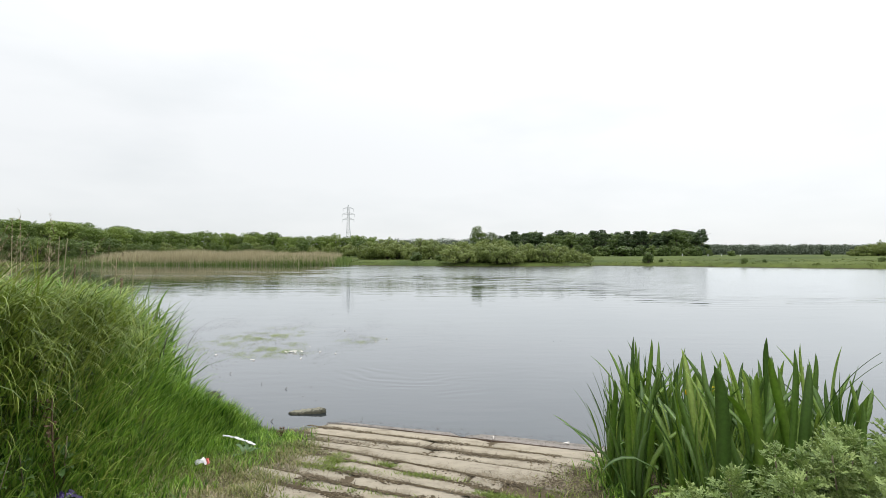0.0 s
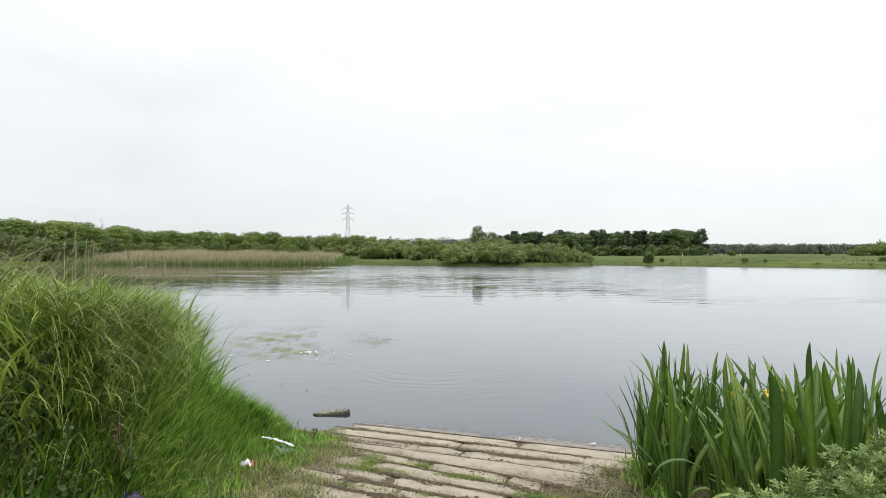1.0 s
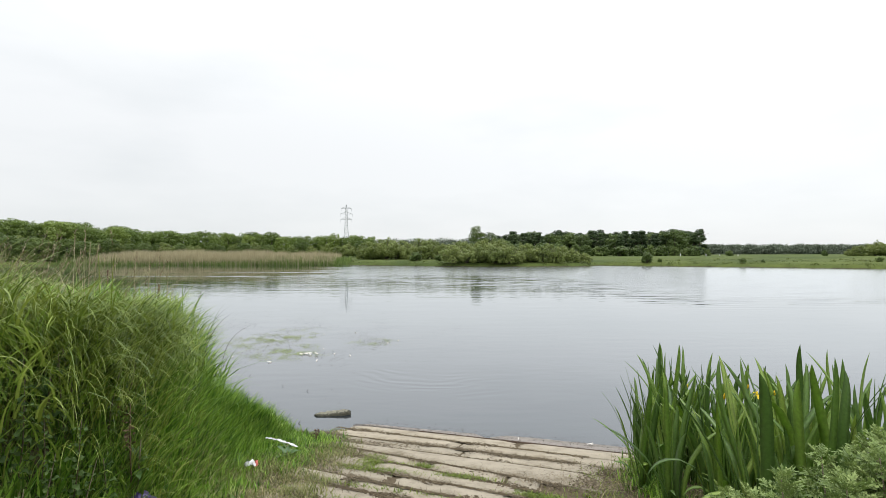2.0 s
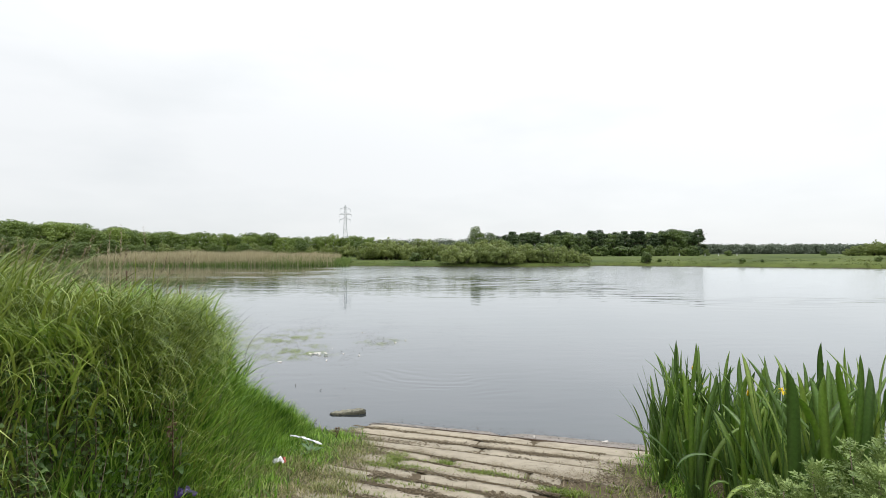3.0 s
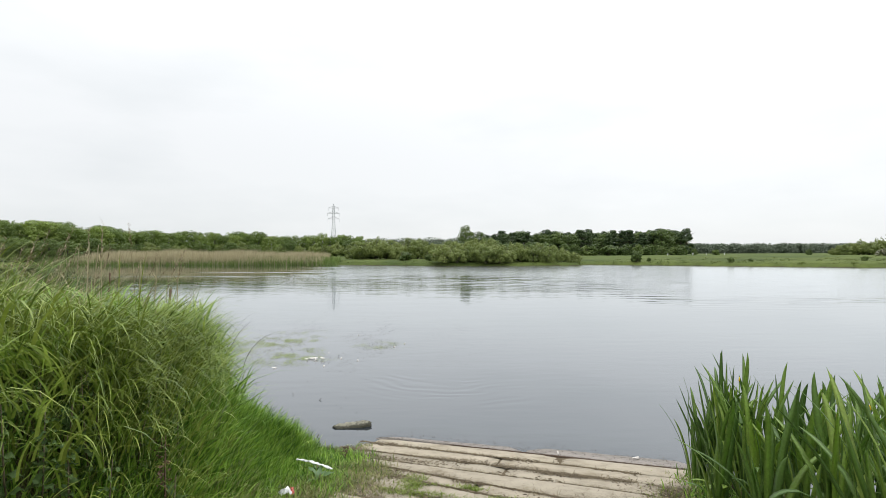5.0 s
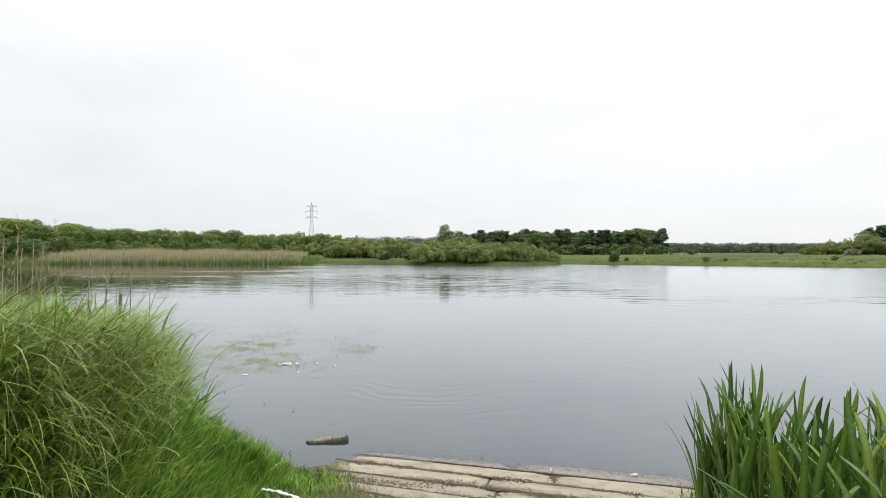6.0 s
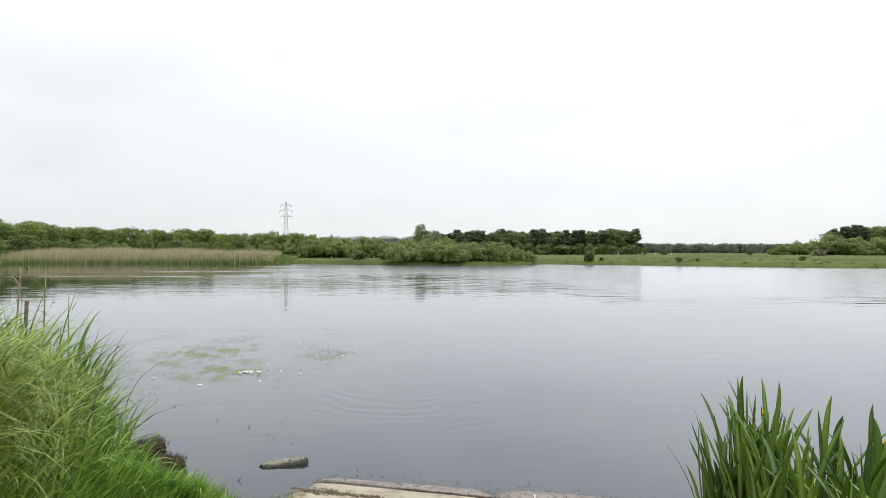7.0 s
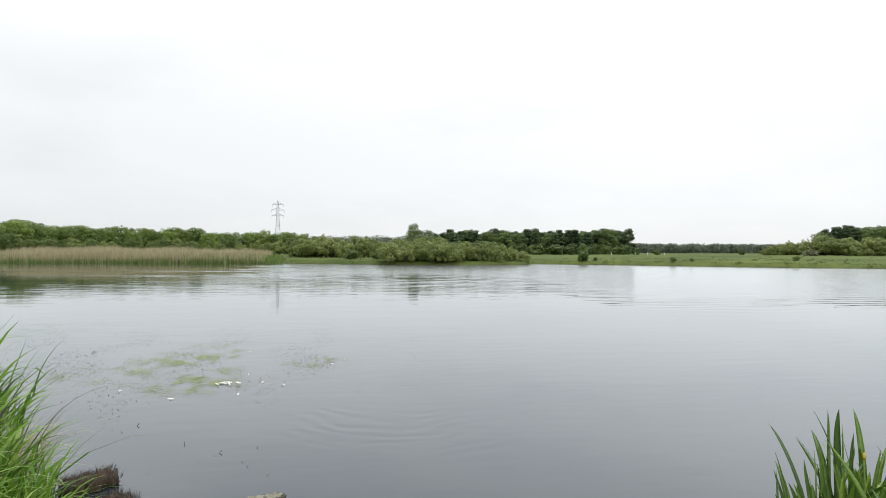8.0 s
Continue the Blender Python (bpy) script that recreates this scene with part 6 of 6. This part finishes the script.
q = np.concatenate([q, np.column_stack([rng.uniform(-3.6, -1.0, 70), rng.uniform(6.9, 9.6, 70)]), np.column_stack([rng.normal(-1.2, 0.55, 420), rng.normal(12.1, 0.45, 420)])])
q = q[(shore_distance(q) < -0.15) & (np.sin(q[:, 0] * 3 + np.sin(q[:, 1] * 2)) + rng.normal(0, 0.6, len(q)) > 0.35)]
lean = np.column_stack([np.cos(a := rng.uniform(0, 6.28, len(q))), np.sin(a)])
bits = blades("water_weed_tips", np.column_stack([q, np.full(len(q), 0.002)]), rng.uniform(0.02, 0.09, len(q)), rng.uniform(0.006, 0.014, len(q)), lean, rng.uniform(0.6, 1.0, len(q)), 2, rng, 0.82)
thing("water_weed_tips", bits, MAT["dark_bits"], "dark tips of waterweed breaking the surface", "waterweed", kind="stuff")
us = np.column_stack([rng.uniform(-0.05, 3.2, 2600), rng.normal(-0.10, 0.09, 2600)])
us[:, 1] = np.minimum(us[:, 1], 0.06)
us[500:, 1] = 0.035 + 0.05 * us[500:, 0] + rng.normal(0, 0.018, 2100)
roots = np.array([slip_point(u, s) for u, s in us])
roots[:, 2] = np.maximum(roots[:, 2] - 0.004, 0.003)
lean = np.column_stack([np.cos(a := rng.normal(0, 1.0, len(us)) - 0.3), np.sin(a)])
wrack = blades("shoreline_wrack", roots, rng.uniform(0.02, 0.07, len(us)), rng.uniform(0.004, 0.010, len(us)), lean, rng.uniform(0.9, 1.0, len(us)), 2, rng, 0.92)
thing("shoreline_wrack", wrack, MAT["dark_bits"], "wet dark scraps washed up along the slipway's front", "wrack", kind="stuff")


def feather_mesh(length, rng):
    n, rows = 6, []
    for k in range(n + 1):
        f = k / n
        w = length * 0.16 * math.sin(math.pi * (0.08 + 0.9 * f))
        rows.append([(length * (f - 0.5), -w, 0.01 * math.sin(5 * f)), (length * (f - 0.5), 0, 0.012 + 0.02 * length * f), (length * (f - 0.5), w, 0.01 * math.sin(5 * f + 1))])
    v = np.array(rows).reshape(-1, 3)
    top = [(3 * k + j, 3 * k + j + 1, 3 * k + j + 4, 3 * k + j + 3) for k in range(n) for j in range(2)]
    return array_mesh("feather", v, np.array(top))


FEATHERS = [feather_mesh(ln, rng) for ln in (0.05, 0.065, 0.085)]
for x, y, z, k in ((-3.0, 9.75, 0.004, 2), (-2.15, 9.9, 0.004, 1), (-1.95, 10.6, 0.004, 0), (-1.6, 10.4, 0.004, 1), (-2.3, 11.2, 0.004, 0), (-1.0, 11.9, 0.004, 1), (-0.8, 12.3, 0.004, 0), (-3.9, 10.3, 0.004, 0), (1.05, 5.42, 0.03, 0), (1.78, 5.28, 0.02, 1), (-2.0, 13.6, 0.004, 0), (-2.75, 13.3, 0.004, 0)):
    me = FEATHERS[k]
    fe = thing("feather", me, MAT["feather"], "small white moulted feather floating on the water", "feather", "feathers on the water")
    fe.matrix_basis = pose(x, y, z + 0.004, rng.normal(0, 8), rng.normal(0, 8), rng.uniform(0, 360))
scum = thing("feather_clump", None, None, "clump of pale moulted feathers in the duckweed", "feathers")
scum.matrix_basis = pose(-2.44, 10.55, 0.006)
for k in range(9):
    part("plume", FEATHERS[2], None, scum, "", pose(rng.normal(0, 0.10), rng.normal(0, 0.035), 0.004 + 0.003 * k, rng.normal(0, 8), rng.normal(0, 8), rng.normal(0, 40)))


# ---- twigs in the shallows ----
def make_twig(x, y, yaw, length, rng):
    root = thing("floating_twig", None, None, "thin dark twig sticking out of the shallow water", "twig", "twigs in the shallows")
    root.matrix_basis = pose(x, y, 0.0, 0, 0, yaw)
    bm = bmesh.new()
    tube(bm, [(-0.5 * length, 0, -0.01), (-0.1 * length, 0.03 * length, 0.012), (0.25 * length, -0.04 * length, 0.02), (0.5 * length, 0.08 * length, 0.028 * rng.uniform(0.6, 1.3))], [0.003, 0.003, 0.002, 0.0012], 6)
    part("branch", bm_mesh("branch", bm, True), MAT["bark"], root)
    bm = bmesh.new()
    tube(bm, [(0.05 * length, 0, 0.012), (0.12 * length, 0.12 * length, 0.02), (0.2 * length, 0.18 * length, 0.03)], [0.004, 0.003, 0.0015], 5)
    part("offshoot", bm_mesh("offshoot", bm, True), MAT["bark"], root)


for x, y, yaw, length in ((-2.63, 7.33, 70, 0.09), (-2.43, 6.95, 40, 0.13), (-1.47, 6.08, 15, 0.07), (-2.2, 7.9, 100, 0.07), (-1.75, 7.6, 20, 0.07), (-2.95, 8.6, 60, 0.08)):
    make_twig(x, y, yaw, length * 0.55, rng)
n = 260
q = np.column_stack([rng.normal(-3.26, 0.14, n), rng.normal(6.76, 0.14, n)])
lean = np.column_stack([np.cos(a := rng.normal(-0.2, 0.8, n)), np.sin(a)])
withered = blades("withered_reeds", np.column_stack([q, np.maximum(land(q), 0)]), rng.uniform(0.4, 0.95, n), rng.uniform(0.007, 0.016, n), lean, rng.uniform(0.3, 1.1, n), 5, rng)
thing("withered_reeds", withered, MAT["dry_stalk"], "withered straw-coloured reed leaves hanging over the bank", "reeds", kind="stuff")


# ---- dropped litter ----
def crumpled(name, length, wide, rng, rise=0.02, n=9, m=5):
    v = np.array([((i / n - 0.5) * length + rng.normal(0, 0.006), (j / m - 0.5) * wide * rng.uniform(0.7, 1.1), rise * rng.uniform(0, 1) + rise * math.sin(3.1 * i / n)) for i in range(n + 1) for j in range(m + 1)])
    f = np.array([(i * (m + 1) + j, (i + 1) * (m + 1) + j, (i + 1) * (m + 1) + j + 1, i * (m + 1) + j + 1) for i in range(n) for j in range(m)])
    low = v.copy()
    low[:, 2] -= 0.002
    return array_mesh(name, np.concatenate([v, low]), np.concatenate([f, f[:, ::-1] + len(v)]))


rng = np.random.default_rng(85)
strip = thing("plastic_strip", crumpled("plastic_strip", 0.27, 0.022, rng, 0.014, 14), MAT["white_plastic"], "crumpled strip of white plastic lying in the grass", "litter")
strip.matrix_basis = pose(-1.08, 4.03, 0.475, 0, 11, -10)
wrap = thing("crisp_packet", None, None, "crumpled red and white plastic wrapper on the grass", "litter")
wrap.matrix_basis = pose(-1.16, 3.54, land_at(-1.16, 3.54) + 0.09, 20, 0, 35)
part("white_foil", crumpled("white_foil", 0.075, 0.055, rng, 0.025, 7, 5), MAT["white_plastic"], wrap)
part("red_foil", crumpled("red_foil", 0.013, 0.05, rng, 0.016, 3, 5), MAT["red_plastic"], wrap, "red end", pose(0.042, 0, 0.004, 0, 12, 0))
foil = thing("violet_wrapper", crumpled("violet_wrapper", 0.085, 0.055, rng, 0.018), MAT["violet_foil"], "crumpled violet foil wrapper in the grass", "litter")
foil.matrix_basis = pose(-1.34, 2.44, land_at(-1.34, 2.44) + 0.11, 15, 10, 60) @ Matrix.Scale(1.3, 4)
bag = thing("plastic_scrap", crumpled("plastic_scrap", 0.15, 0.10, rng, 0.05), MAT["white_plastic"], "scrap of white plastic caught deep in the long grass", "litter")
bag.matrix_basis = pose(-2.02, 2.74, 1.52, 40, 10, 20) @ Matrix.Scale(1.3, 4)
